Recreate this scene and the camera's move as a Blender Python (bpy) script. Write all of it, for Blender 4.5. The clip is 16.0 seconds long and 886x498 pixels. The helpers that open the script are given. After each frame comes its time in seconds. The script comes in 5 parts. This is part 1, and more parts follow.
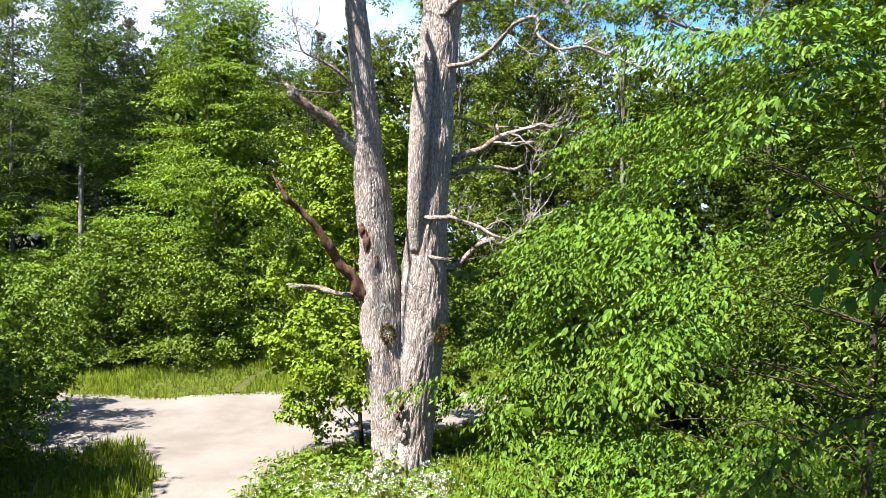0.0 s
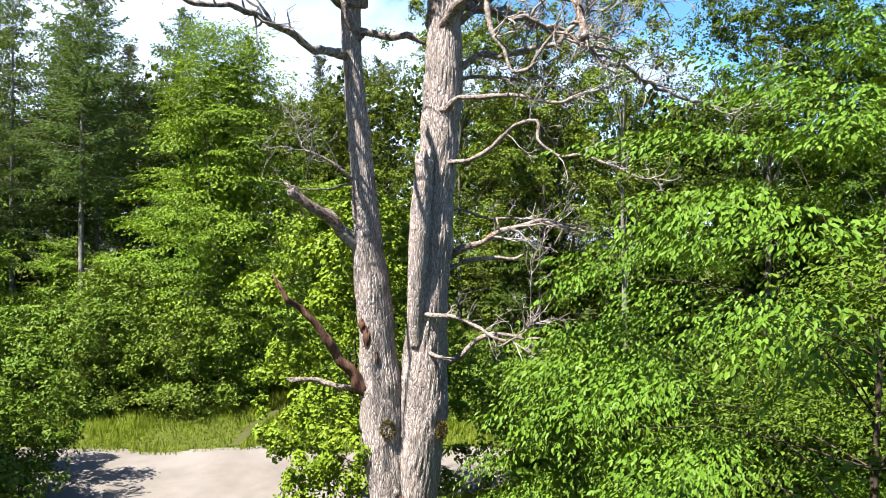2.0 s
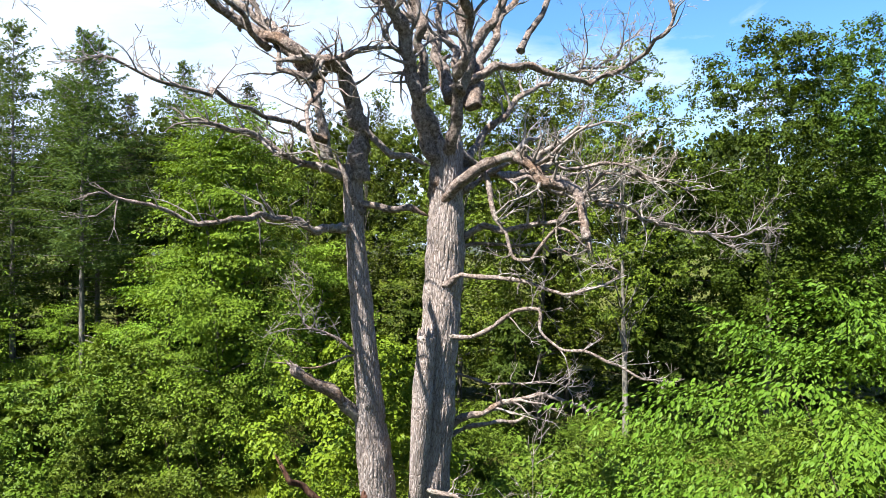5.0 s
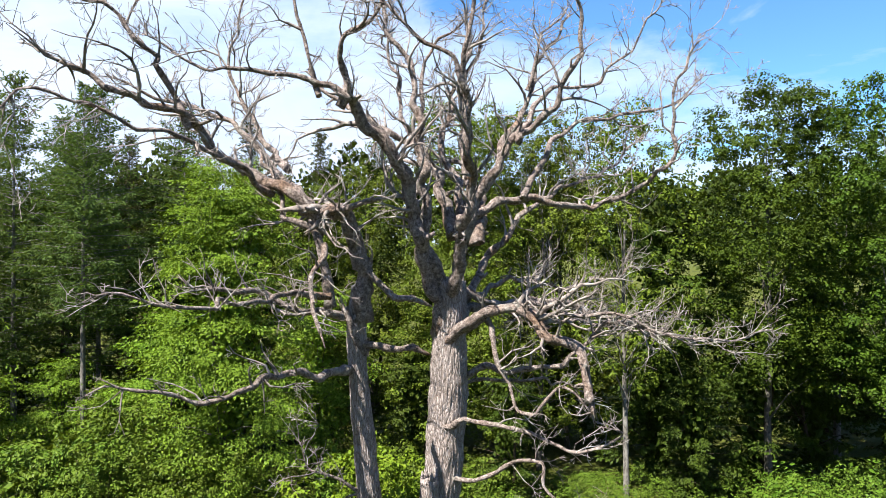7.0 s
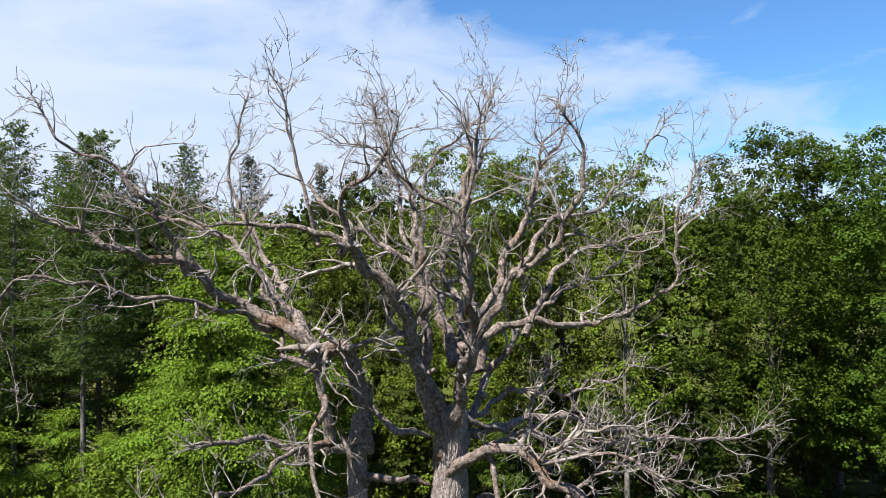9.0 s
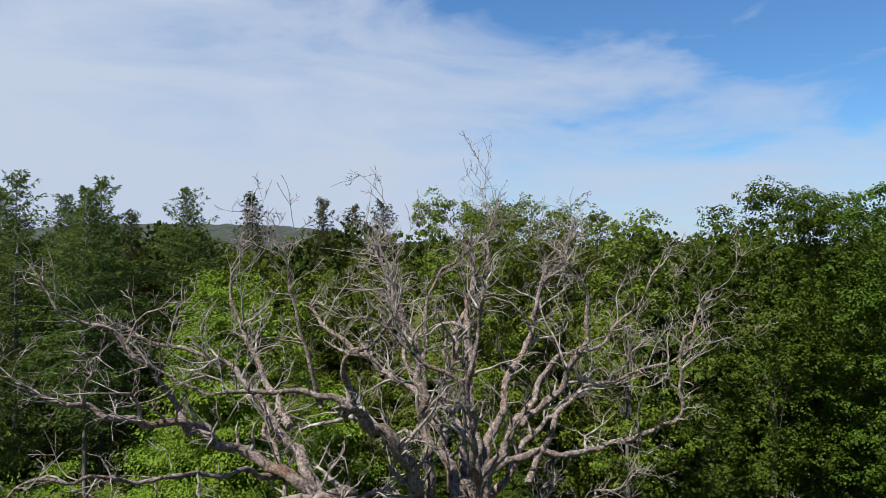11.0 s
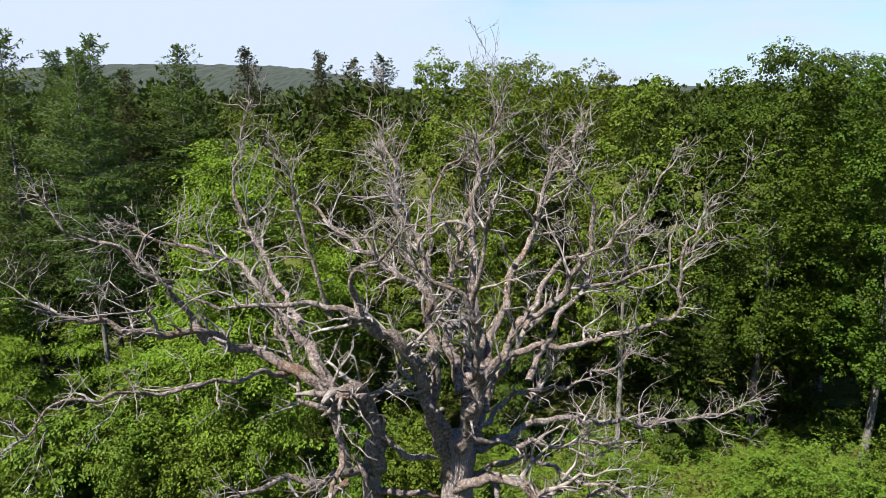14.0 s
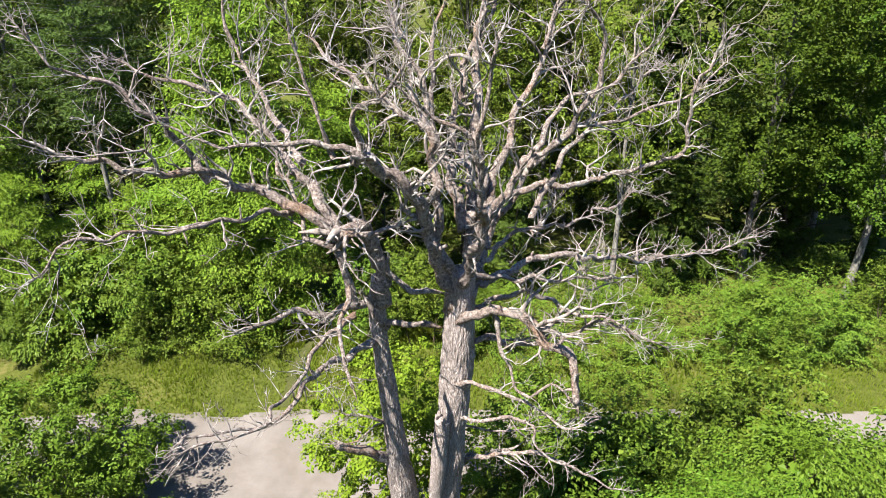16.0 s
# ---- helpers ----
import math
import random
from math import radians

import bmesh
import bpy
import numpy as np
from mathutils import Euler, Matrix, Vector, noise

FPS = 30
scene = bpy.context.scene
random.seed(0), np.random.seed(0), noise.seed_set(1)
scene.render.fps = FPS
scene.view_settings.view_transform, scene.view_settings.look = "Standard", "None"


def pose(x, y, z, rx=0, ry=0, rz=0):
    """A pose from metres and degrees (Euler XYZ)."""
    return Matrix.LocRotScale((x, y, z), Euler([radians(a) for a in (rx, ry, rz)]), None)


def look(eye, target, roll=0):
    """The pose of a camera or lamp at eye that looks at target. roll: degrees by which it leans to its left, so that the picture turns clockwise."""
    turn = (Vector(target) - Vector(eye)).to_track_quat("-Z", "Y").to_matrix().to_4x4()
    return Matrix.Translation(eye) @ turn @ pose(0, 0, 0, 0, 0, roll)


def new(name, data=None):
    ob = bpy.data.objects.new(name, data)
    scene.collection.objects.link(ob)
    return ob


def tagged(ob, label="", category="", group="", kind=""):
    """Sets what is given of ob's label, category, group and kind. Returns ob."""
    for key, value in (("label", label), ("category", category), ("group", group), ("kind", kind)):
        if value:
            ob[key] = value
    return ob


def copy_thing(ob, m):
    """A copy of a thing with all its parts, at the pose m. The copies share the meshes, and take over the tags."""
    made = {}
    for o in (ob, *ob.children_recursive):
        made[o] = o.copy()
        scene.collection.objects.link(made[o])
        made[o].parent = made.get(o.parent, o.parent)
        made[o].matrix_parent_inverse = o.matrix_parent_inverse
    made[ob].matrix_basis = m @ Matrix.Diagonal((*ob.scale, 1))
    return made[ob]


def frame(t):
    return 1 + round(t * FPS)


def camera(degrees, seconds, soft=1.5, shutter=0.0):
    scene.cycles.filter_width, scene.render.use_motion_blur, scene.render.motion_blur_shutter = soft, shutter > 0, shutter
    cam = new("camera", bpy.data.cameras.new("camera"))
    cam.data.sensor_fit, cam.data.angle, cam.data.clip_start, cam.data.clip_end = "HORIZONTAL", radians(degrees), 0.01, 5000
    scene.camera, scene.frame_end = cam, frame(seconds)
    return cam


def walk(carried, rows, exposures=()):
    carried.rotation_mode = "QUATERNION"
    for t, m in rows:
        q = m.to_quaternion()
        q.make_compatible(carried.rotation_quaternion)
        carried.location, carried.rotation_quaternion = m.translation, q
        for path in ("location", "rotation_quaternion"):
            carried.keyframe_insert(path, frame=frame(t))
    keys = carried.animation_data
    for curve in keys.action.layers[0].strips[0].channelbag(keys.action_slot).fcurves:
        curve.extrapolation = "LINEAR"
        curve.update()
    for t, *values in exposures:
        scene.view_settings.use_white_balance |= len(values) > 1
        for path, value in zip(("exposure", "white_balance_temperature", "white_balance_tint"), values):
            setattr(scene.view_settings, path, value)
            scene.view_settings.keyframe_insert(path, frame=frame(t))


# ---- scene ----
# camera: a drone that rises straight up in front of the oak, then tilts down
cam = camera(66.0, 16.0, soft=0.8)
# seconds, x, y, z, pitch, yaw
PATH = [
    (0.0, 0.13, -14.11, 4.65, 0.0, -0.04),
    (0.5, 0.13, -14.11, 5.12, 0.0, -0.05),
    (1.0, 0.13, -14.12, 5.60, 0.0, -0.05),
    (1.5, 0.13, -14.11, 6.10, 0.0, -0.04),
    (2.0, 0.13, -14.10, 6.58, 0.0, -0.03),
    (2.5, 0.13, -14.08, 7.06, 0.01, -0.02),
    (3.0, 0.13, -14.08, 7.55, 0.01, -0.02),
    (3.5, 0.13, -14.08, 8.04, 0.01, -0.02),
    (4.0, 0.12, -14.07, 8.61, 0.01, -0.03),
    (4.2, 0.11, -14.09, 8.88, 0.0, -0.06),
    (5.2, 0.06, -14.14, 10.40, 0.0, -0.10),
    (6.3, 0.01, -14.19, 12.01, 0.0, -0.14),
    (6.5, 0.01, -14.19, 12.28, -0.02, -0.15),
    (7.0, 0.00, -14.16, 12.96, -0.02, -0.13),
    (7.5, -0.01, -14.12, 13.64, -0.02, -0.13),
    (8.0, 0.00, -14.11, 14.28, -0.01, -0.10),
    (8.5, 0.00, -14.10, 14.94, 0.0, -0.06),
    (9.0, 0.00, -14.07, 15.60, 0.04, -0.04),
    (9.5, -0.01, -14.08, 16.31, 0.02, -0.03),
    (10.0, 0.00, -14.07, 17.05, -0.03, -0.02),
    (10.2, 0.0, -14.06, 17.34, -0.03, 0.0),
    (10.8, -0.03, -14.01, 18.17, -0.02, 0.04),
    (11.4, -0.06, -13.95, 18.97, -0.01, 0.07),
    (11.9, -0.09, -13.90, 19.46, 0.0, 0.09),
    (12.2, -0.10, -13.88, 19.61, -0.05, 0.11),
    (12.3, -0.10, -13.88, 19.63, -0.25, 0.11),
    (12.5, -0.09, -13.87, 19.64, -1.49, 0.13),
    (13.0, -0.10, -13.85, 19.65, -6.70, 0.13),
    (13.5, -0.11, -13.80, 19.68, -10.20, 0.14),
    (14.0, -0.12, -13.77, 19.68, -13.12, 0.15),
    (14.5, -0.15, -13.73, 19.69, -17.39, 0.13),
    (15.0, -0.18, -13.69, 19.70, -19.06, 0.12),
    (15.5, -0.20, -13.67, 19.69, -23.17, 0.10),
    (16.0, -0.20, -13.64, 19.69, -26.80, 0.08),
]
EXPOSURES = [(0.0, 2.76), (4.0, 2.46), (6.3, 2.28), (8.0, 2.0), (9.0, 1.77), (10.2, 1.47), (12.5, 1.17), (13.1, 1.2),
             (13.5, 1.46), (14.0, 1.76), (14.5, 2.2), (15.3, 2.58), (16.0, 2.42)]
walk(cam, [(t, pose(x, y, z, 90 + p, 0, w)) for t, x, y, z, p, w in PATH], EXPOSURES)

# ---- sky and sun ----
SUN_AZ = math.atan2(-0.74, -0.67)      # towards the sun, from +y turning to +x
SUN_EL = radians(58)
sun_dir = Vector((math.sin(SUN_AZ) * math.cos(SUN_EL), math.cos(SUN_AZ) * math.cos(SUN_EL), math.sin(SUN_EL)))
sun_data = bpy.data.lights.new("sun", "SUN")
sun_data.energy, sun_data.angle, sun_data.color = 5.0, radians(0.53), (1.0, 0.95, 0.86)
sun = new("sun", sun_data)
sun.matrix_world = look(sun_dir * 200, (0, 0, 0))

world = bpy.data.worlds.new("world")
scene.world = world
world.use_nodes = True


def link(tree, a, b):
    tree.links.new(a, b)


def ramp(nodes, stops):
    n = nodes.new("ShaderNodeValToRGB")
    el = n.color_ramp.elements
    el[0].position, el[0].color = stops[0][0], (*stops[0][1], 1)
    el[1].position, el[1].color = stops[-1][0], (*stops[-1][1], 1)
    for p, c in stops[1:-1]:
        e = el.new(p)
        e.color = (*c, 1)
    return n


def build_sky():
    tr = world.node_tree
    n = tr.nodes
    n.clear()
    out, bg = n.new("ShaderNodeOutputWorld"), n.new("ShaderNodeBackground")
    sky = n.new("ShaderNodeTexSky")
    sky.sky_type, sky.sun_disc, sky.sun_elevation, sky.sun_rotation = "NISHITA", False, SUN_EL, SUN_AZ
    sky.air_density, sky.dust_density, sky.ozone_density = 1.0, 0.3, 1.2
    co = n.new("ShaderNodeTexCoord")
    mp = n.new("ShaderNodeMapping")
    mp.inputs["Scale"].default_value = (1.5, 1.0, 5.5)
    mp.inputs["Location"].default_value = (0.35, 0.1, 0.2)
    mp.inputs["Rotation"].default_value = (0, radians(14), 0)
    ns = n.new("ShaderNodeTexNoise")
    ns.inputs["Scale"].default_value, ns.inputs["Detail"].default_value, ns.inputs["Roughness"].default_value = 1.9, 10, 0.56
    ns.inputs["Distortion"].default_value = 0.5
    sep = n.new("ShaderNodeSeparateXYZ")
    # thicker cloud to the left of the view, clear sky to the right
    side = n.new("ShaderNodeMath")
    side.operation = "MULTIPLY_ADD"
    side.inputs[1].default_value, side.inputs[2].default_value = -0.27, 0.075
    add = n.new("ShaderNodeMath")
    add.operation = "ADD"
    rp = ramp(n, [(0.40, (0, 0, 0)), (0.49, (0.45, 0.45, 0.45)), (0.60, (0.74, 0.74, 0.74)), (0.78, (1.0, 1.0, 1.0))])
    mix = n.new("ShaderNodeMix")
    mix.data_type = "RGBA"
    mix.inputs["B"].default_value = (4.3, 5.0, 6.2, 1)
    blue = n.new("ShaderNodeMix")
    blue.data_type, blue.blend_type = "RGBA", "MULTIPLY"
    blue.inputs["Factor"].default_value, blue.inputs["B"].default_value = 1.0, (0.52, 0.84, 1.14, 1)
    low = n.new("ShaderNodeMath")
    low.operation = "MULTIPLY_ADD"
    low.inputs[1].default_value, low.inputs[2].default_value = -1.0, 0.24
    more = n.new("ShaderNodeMath")
    more.operation = "ADD"
    link(tr, sky.outputs["Color"], blue.inputs["A"])
    link(tr, blue.outputs["Result"], mix.inputs["A"])
    link(tr, co.outputs["Generated"], mp.inputs["Vector"])
    link(tr, mp.outputs["Vector"], ns.inputs["Vector"])
    link(tr, co.outputs["Generated"], sep.inputs[0])
    link(tr, sep.outputs["X"], side.inputs[0])
    link(tr, sep.outputs["Z"], low.inputs[0])
    link(tr, ns.outputs["Fac"], more.inputs[0])
    link(tr, low.outputs[0], more.inputs[1])
    link(tr, more.outputs[0], add.inputs[0])
    link(tr, side.outputs[0], add.inputs[1])
    link(tr, add.outputs[0], rp.inputs["Fac"])
    link(tr, rp.outputs["Color"], mix.inputs["Factor"])

    link(tr, mix.outputs["Result"], bg.inputs["Color"])
    bg.inputs["Strength"].default_value = 0.05
    link(tr, bg.outputs[0], out.inputs[0])


build_sky()


# ---- materials ----
def material(name, build):
    m = bpy.data.materials.new(name)
    m.use_nodes = True
    tr = m.node_tree
    bs = tr.nodes["Principled BSDF"]
    build(tr, tr.nodes, bs)
    return m


def noise_node(tr, n, scale, detail=4, rough=0.55, stretch=None, coords="Object"):
    co = n.new("ShaderNodeTexCoord")
    ns = n.new("ShaderNodeTexNoise")
    ns.inputs["Scale"].default_value, ns.inputs["Detail"].default_value, ns.inputs["Roughness"].default_value = scale, detail, rough
    src = co.outputs[coords]
    if stretch:
        mp = n.new("ShaderNodeMapping")
        mp.inputs["Scale"].default_value = stretch
        link(tr, src, mp.inputs["Vector"])
        src = mp.outputs["Vector"]
    link(tr, src, ns.inputs["Vector"])
    return ns


def bump(tr, n, bs, height, strength, distance):
    b = n.new("ShaderNodeBump")
    b.inputs["Strength"].default_value, b.inputs["Distance"].default_value = strength, distance
    link(tr, height, b.inputs["Height"])
    link(tr, b.outputs[0], bs.inputs["Normal"])


def foliage(name, dark, mid, light, through_light=0.42, gloss=0.42):
    """Leaves: colour differs from leaf to leaf and from tree to tree; light passes through the blade."""
    def build(tr, n, bs):
        geo, inf = n.new("ShaderNodeNewGeometry"), n.new("ShaderNodeObjectInfo")
        ns = noise_node(tr, n, 0.9, 3)
        mixf = n.new("ShaderNodeMath")
        mixf.operation = "MULTIPLY_ADD"
        mixf.inputs[1].default_value = 0.5
        half = n.new("ShaderNodeMath")
        half.operation = "MULTIPLY"
        half.inputs[1].default_value = 0.5
        link(tr, geo.outputs["Random Per Island"], mixf.inputs[0])
        link(tr, ns.outputs["Fac"], half.inputs[0])
        link(tr, half.outputs[0], mixf.inputs[2])
        rp = ramp(n, [(0.12, dark), (0.5, mid), (0.88, light)])
        link(tr, mixf.outputs[0], rp.inputs["Fac"])
        hs = n.new("ShaderNodeHueSaturation")
        hv = n.new("ShaderNodeMapRange")
        hv.inputs["To Min"].default_value, hv.inputs["To Max"].default_value = 0.488, 0.512
        vv = n.new("ShaderNodeMapRange")
        vv.inputs["To Min"].default_value, vv.inputs["To Max"].default_value = 0.85, 1.15
        link(tr, inf.outputs["Random"], hv.inputs["Value"])
        link(tr, inf.outputs["Random"], vv.inputs["Value"])
        link(tr, hv.outputs[0], hs.inputs["Hue"])
        link(tr, vv.outputs[0], hs.inputs["Value"])
        link(tr, rp.outputs["Color"], hs.inputs["Color"])
        link(tr, hs.outputs["Color"], bs.inputs["Base Color"])
        bs.inputs["Roughness"].default_value = gloss
        bs.inputs["Specular IOR Level"].default_value = 0.06
        tl, mx = n.new("ShaderNodeBsdfTranslucent"), n.new("ShaderNodeMixShader")
        warm = n.new("ShaderNodeMix")
        warm.data_type, warm.blend_type = "RGBA", "MULTIPLY"
        warm.inputs["Factor"].default_value, warm.inputs["B"].default_value = 1.0, (1.25, 1.15, 0.45, 1)
        link(tr, hs.outputs["Color"], warm.inputs["A"])
        link(tr, warm.outputs["Result"], tl.inputs["Color"])
        mx.inputs[0].default_value = through_light
        link(tr, bs.outputs[0], mx.inputs[1])
        link(tr, tl.outputs[0], mx.inputs[2])
        link(tr, mx.outputs[0], n["Material Output"].inputs["Surface"])
    return material(name, build)


LEAF_HORNBEAM = foliage("hornbeam_leaf", (0.0318, 0.0636, 0.0050), (0.0524, 0.0955, 0.0088), (0.0833, 0.1313, 0.0152), 0.17, 0.45)
LEAF_SHRUB = foliage("shrub_leaf", (0.0327, 0.0608, 0.0066), (0.0565, 0.0913, 0.0093), (0.0909, 0.1248, 0.0172), 0.17, 0.45)
LEAF_BEECH = foliage("beech_leaf", (0.0365, 0.0551, 0.0058), (0.0596, 0.0811, 0.0077), (0.0913, 0.1119, 0.0135), 0.17, 0.45)
LEAF_FRESH = foliage("fresh_beech_leaf", (0.0533, 0.1020, 0.0090), (0.0872, 0.1529, 0.0134), (0.1332, 0.2039, 0.0209), 0.19, 0.45)
LEAF_OAK = foliage("oak_leaf", (0.0553, 0.0910, 0.0065), (0.0875, 0.1318, 0.0089), (0.1250, 0.1647, 0.0153), 0.19, 0.45)
LEAF_DARK = foliage("dark_leaf", (0.0186, 0.0358, 0.0039), (0.0329, 0.0554, 0.0050), (0.0531, 0.0793, 0.0077), 0.24, 0.5)
# darkened leaf copy: the deep wood's shade is put into this colour
LEAF_WOOD_SHADED = foliage("wood_leaf_shaded", (0.0154, 0.0294, 0.0038), (0.0277, 0.0462, 0.0057), (0.0447, 0.0658, 0.0082), 0.2, 0.5)
NEEDLES = foliage("larch_needles", (0.0335, 0.0597, 0.0142), (0.0523, 0.0857, 0.0209), (0.0753, 0.1115, 0.0284), 0.35, 0.7)
NEEDLES_BROWN = foliage("pine_needles", (0.0260, 0.0320, 0.0120), (0.0400, 0.0470, 0.0170), (0.0560, 0.0620, 0.0220), 0.2, 0.6)
GRASS = foliage("grass_blades", (0.0605, 0.0935, 0.0082), (0.1018, 0.1402, 0.0122), (0.1636, 0.1754, 0.0358), 0.3, 0.5)
FAR_LEAF = foliage("far_canopy", (0.0176, 0.0312, 0.0065), (0.0264, 0.0440, 0.0079), (0.0431, 0.0616, 0.0115), 0.2, 0.6)


def bark(name, cols, scale, stretch, strength, dist, lichen=None, rust=None):
    def build(tr, n, bs):
        ns = noise_node(tr, n, scale, 6, 0.62, stretch)
        big = noise_node(tr, n, 1.3, 4, 0.6)
        rp = ramp(n, [(0.30, cols[0]), (0.52, cols[1]), (0.74, cols[2])])
        link(tr, ns.outputs["Fac"], rp.inputs["Fac"])
        tint = ramp(n, [(0.35, (0.78, 0.74, 0.70)), (0.65, (1.0, 1.0, 1.0))])
        link(tr, big.outputs["Fac"], tint.inputs["Fac"])
        mu = n.new("ShaderNodeMix")
        mu.data_type, mu.blend_type = "RGBA", "MULTIPLY"
        mu.inputs["Factor"].default_value = 1
        link(tr, rp.outputs["Color"], mu.inputs["A"])
        link(tr, tint.outputs["Color"], mu.inputs["B"])
        last = mu.outputs["Result"]
        crack = noise_node(tr, n, scale * 2.4, 8, 0.7, stretch)
        cr = ramp(n, [(0.36, (0.34, 0.31, 0.30)), (0.47, (1.0, 1.0, 1.0)), (0.64, (1.25, 1.24, 1.23))])
        link(tr, crack.outputs["Fac"], cr.inputs["Fac"])
        m3 = n.new("ShaderNodeMix")
        m3.data_type, m3.blend_type = "RGBA", "MULTIPLY"
        m3.inputs["Factor"].default_value = 1
        link(tr, last, m3.inputs["A"])
        link(tr, cr.outputs["Color"], m3.inputs["B"])
        last = m3.outputs["Result"]
        if lichen:
            ln = noise_node(tr, n, 2.2, 7, 0.7)
            lr = ramp(n, [(0.56, (0, 0, 0)), (0.68, (0.5, 0.5, 0.5))])
            link(tr, ln.outputs["Fac"], lr.inputs["Fac"])
            m2 = n.new("ShaderNodeMix")
            m2.data_type = "RGBA"
            m2.inputs["B"].default_value = (*lichen, 1)
            link(tr, lr.outputs["Color"], m2.inputs["Factor"])
            link(tr, last, m2.inputs["A"])
            last = m2.outputs["Result"]
        if rust:
            rn = noise_node(tr, n, 0.8, 6, 0.65)
            rr = ramp(n, [(0.54, (0, 0, 0)), (0.66, (0.75, 0.75, 0.75))])
            link(tr, rn.outputs["Fac"], rr.inputs["Fac"])
            m4 = n.new("ShaderNodeMix")
            m4.data_type, m4.blend_type = "RGBA", "MULTIPLY"
            m4.inputs["B"].default_value = (*rust, 1)
            link(tr, rr.outputs["Color"], m4.inputs["Factor"])
            link(tr, last, m4.inputs["A"])
            last = m4.outputs["Result"]
        link(tr, last, bs.inputs["Base Color"])
        bs.inputs["Roughness"].default_value = 0.9
        bs.inputs["Specular IOR Level"].default_value = 0.15
        hsum = n.new("ShaderNodeMath")
        hsum.operation = "ADD"
        link(tr, ns.outputs["Fac"], hsum.inputs[0])
        link(tr, crack.outputs["Fac"], hsum.inputs[1])
        bump(tr, n, bs, hsum.outputs[0], strength, dist)
    return material(name, build)


def furrowed_bark(tr, n, bs):
    """Old oak bark: narrow upright plates with dark cracks, grey-beige, with paler and browner areas."""
    co, mp, warp = n.new("ShaderNodeTexCoord"), n.new("ShaderNodeMapping"), noise_node(tr, n, 3.0, 4, 0.6)
    mp.inputs["Scale"].default_value = (1.0, 1.0, 0.16)
    shift = n.new("ShaderNodeMix")
    shift.data_type, shift.blend_type = "RGBA", "LINEAR_LIGHT"
    shift.inputs["Factor"].default_value = 0.05
    link(tr, co.outputs["Object"], shift.inputs["A"])
    link(tr, warp.outputs["Color"], shift.inputs["B"])
    link(tr, shift.outputs["Result"], mp.inputs["Vector"])
    edge, plate = n.new("ShaderNodeTexVoronoi"), n.new("ShaderNodeTexVoronoi")
    edge.feature = "DISTANCE_TO_EDGE"
    for v in (edge, plate):
        v.inputs["Scale"].default_value = 34
        link(tr, mp.outputs["Vector"], v.inputs["Vector"])
    crack = ramp(n, [(0.0, (0.36, 0.31, 0.28)), (0.06, (0.78, 0.75, 0.72)), (0.2, (1.0, 1.0, 1.0))])
    link(tr, edge.outputs["Distance"], crack.inputs["Fac"])
    tone = ramp(n, [(0.0, (0.2269, 0.1980, 0.1881)), (0.5, (0.2764, 0.2459, 0.2360)), (1.0, (0.3259, 0.2970, 0.2904))])
    link(tr, plate.outputs["Color"], tone.inputs["Fac"])
    big = noise_node(tr, n, 1.1, 5, 0.65)
    area = ramp(n, [(0.28, (0.55, 0.47, 0.42)), (0.40, (0.95, 0.92, 0.90)), (0.70, (1.06, 1.06, 1.08))])
    link(tr, big.outputs["Fac"], area.inputs["Fac"])
    fine = noise_node(tr, n, 60, 4, 0.7, (1, 1, 0.3))
    grain = ramp(n, [(0.3, (0.84, 0.83, 0.82)), (0.65, (1.08, 1.08, 1.08))])
    link(tr, fine.outputs["Fac"], grain.inputs["Fac"])
    last = tone.outputs["Color"]
    for c in (crack, area, grain):
        m = n.new("ShaderNodeMix")
        m.data_type, m.blend_type = "RGBA", "MULTIPLY"
        m.inputs["Factor"].default_value = 1
        link(tr, last, m.inputs["A"])
        link(tr, c.outputs["Color"], m.inputs["B"])
        last = m.outputs["Result"]
    link(tr, last, bs.inputs["Base Color"])
    bs.inputs["Roughness"].default_value = 0.92
    bs.inputs["Specular IOR Level"].default_value = 0.12
    lift = n.new("ShaderNodeMapRange")
    lift.inputs["From Max"].default_value = 0.25
    link(tr, edge.outputs["Distance"], lift.inputs["Value"])
    both = n.new("ShaderNodeMath")
    both.operation = "MULTIPLY_ADD"
    both.inputs[1].default_value = 0.35
    link(tr, fine.outputs["Fac"], both.inputs[0])
    link(tr, lift.outputs[0], both.inputs[2])
    bump(tr, n, bs, both.outputs[0], 0.8, 0.022)


OAK_BARK = material("oak_bark", furrowed_bark)
OAK_WOOD = bark("dead_oak_wood", ((0.042, 0.033, 0.029), (0.195, 0.160, 0.147), (0.395, 0.345, 0.325)), 14, None, 1.0, 0.05, (0.27, 0.27, 0.24), (0.74, 0.54, 0.36))
OAK_TWIG = bark("dead_oak_twig", ((0.0681, 0.0556, 0.0502), (0.1803, 0.1593, 0.1505), (0.3004, 0.2817, 0.2759)), 5, None, 0.4, 0.01, (0.3205, 0.3429, 0.3094))
ROT_WOOD = bark("broken_wood", ((0.023, 0.010, 0.007), (0.066, 0.033, 0.023), (0.139, 0.097, 0.074)), 9, (1, 1, 0.2), 0.8, 0.02)
PALE_BARK = bark("pale_bark", ((0.0558, 0.0522, 0.0468), (0.1152, 0.1125, 0.1017), (0.1746, 0.1674, 0.1539)), 6, (1, 1, 0.5), 0.4, 0.02)
GREY_BARK = bark("grey_bark", ((0.039, 0.037, 0.033), (0.074, 0.070, 0.062), (0.116, 0.108, 0.097)), 8, (1, 1, 0.4), 0.5, 0.02)
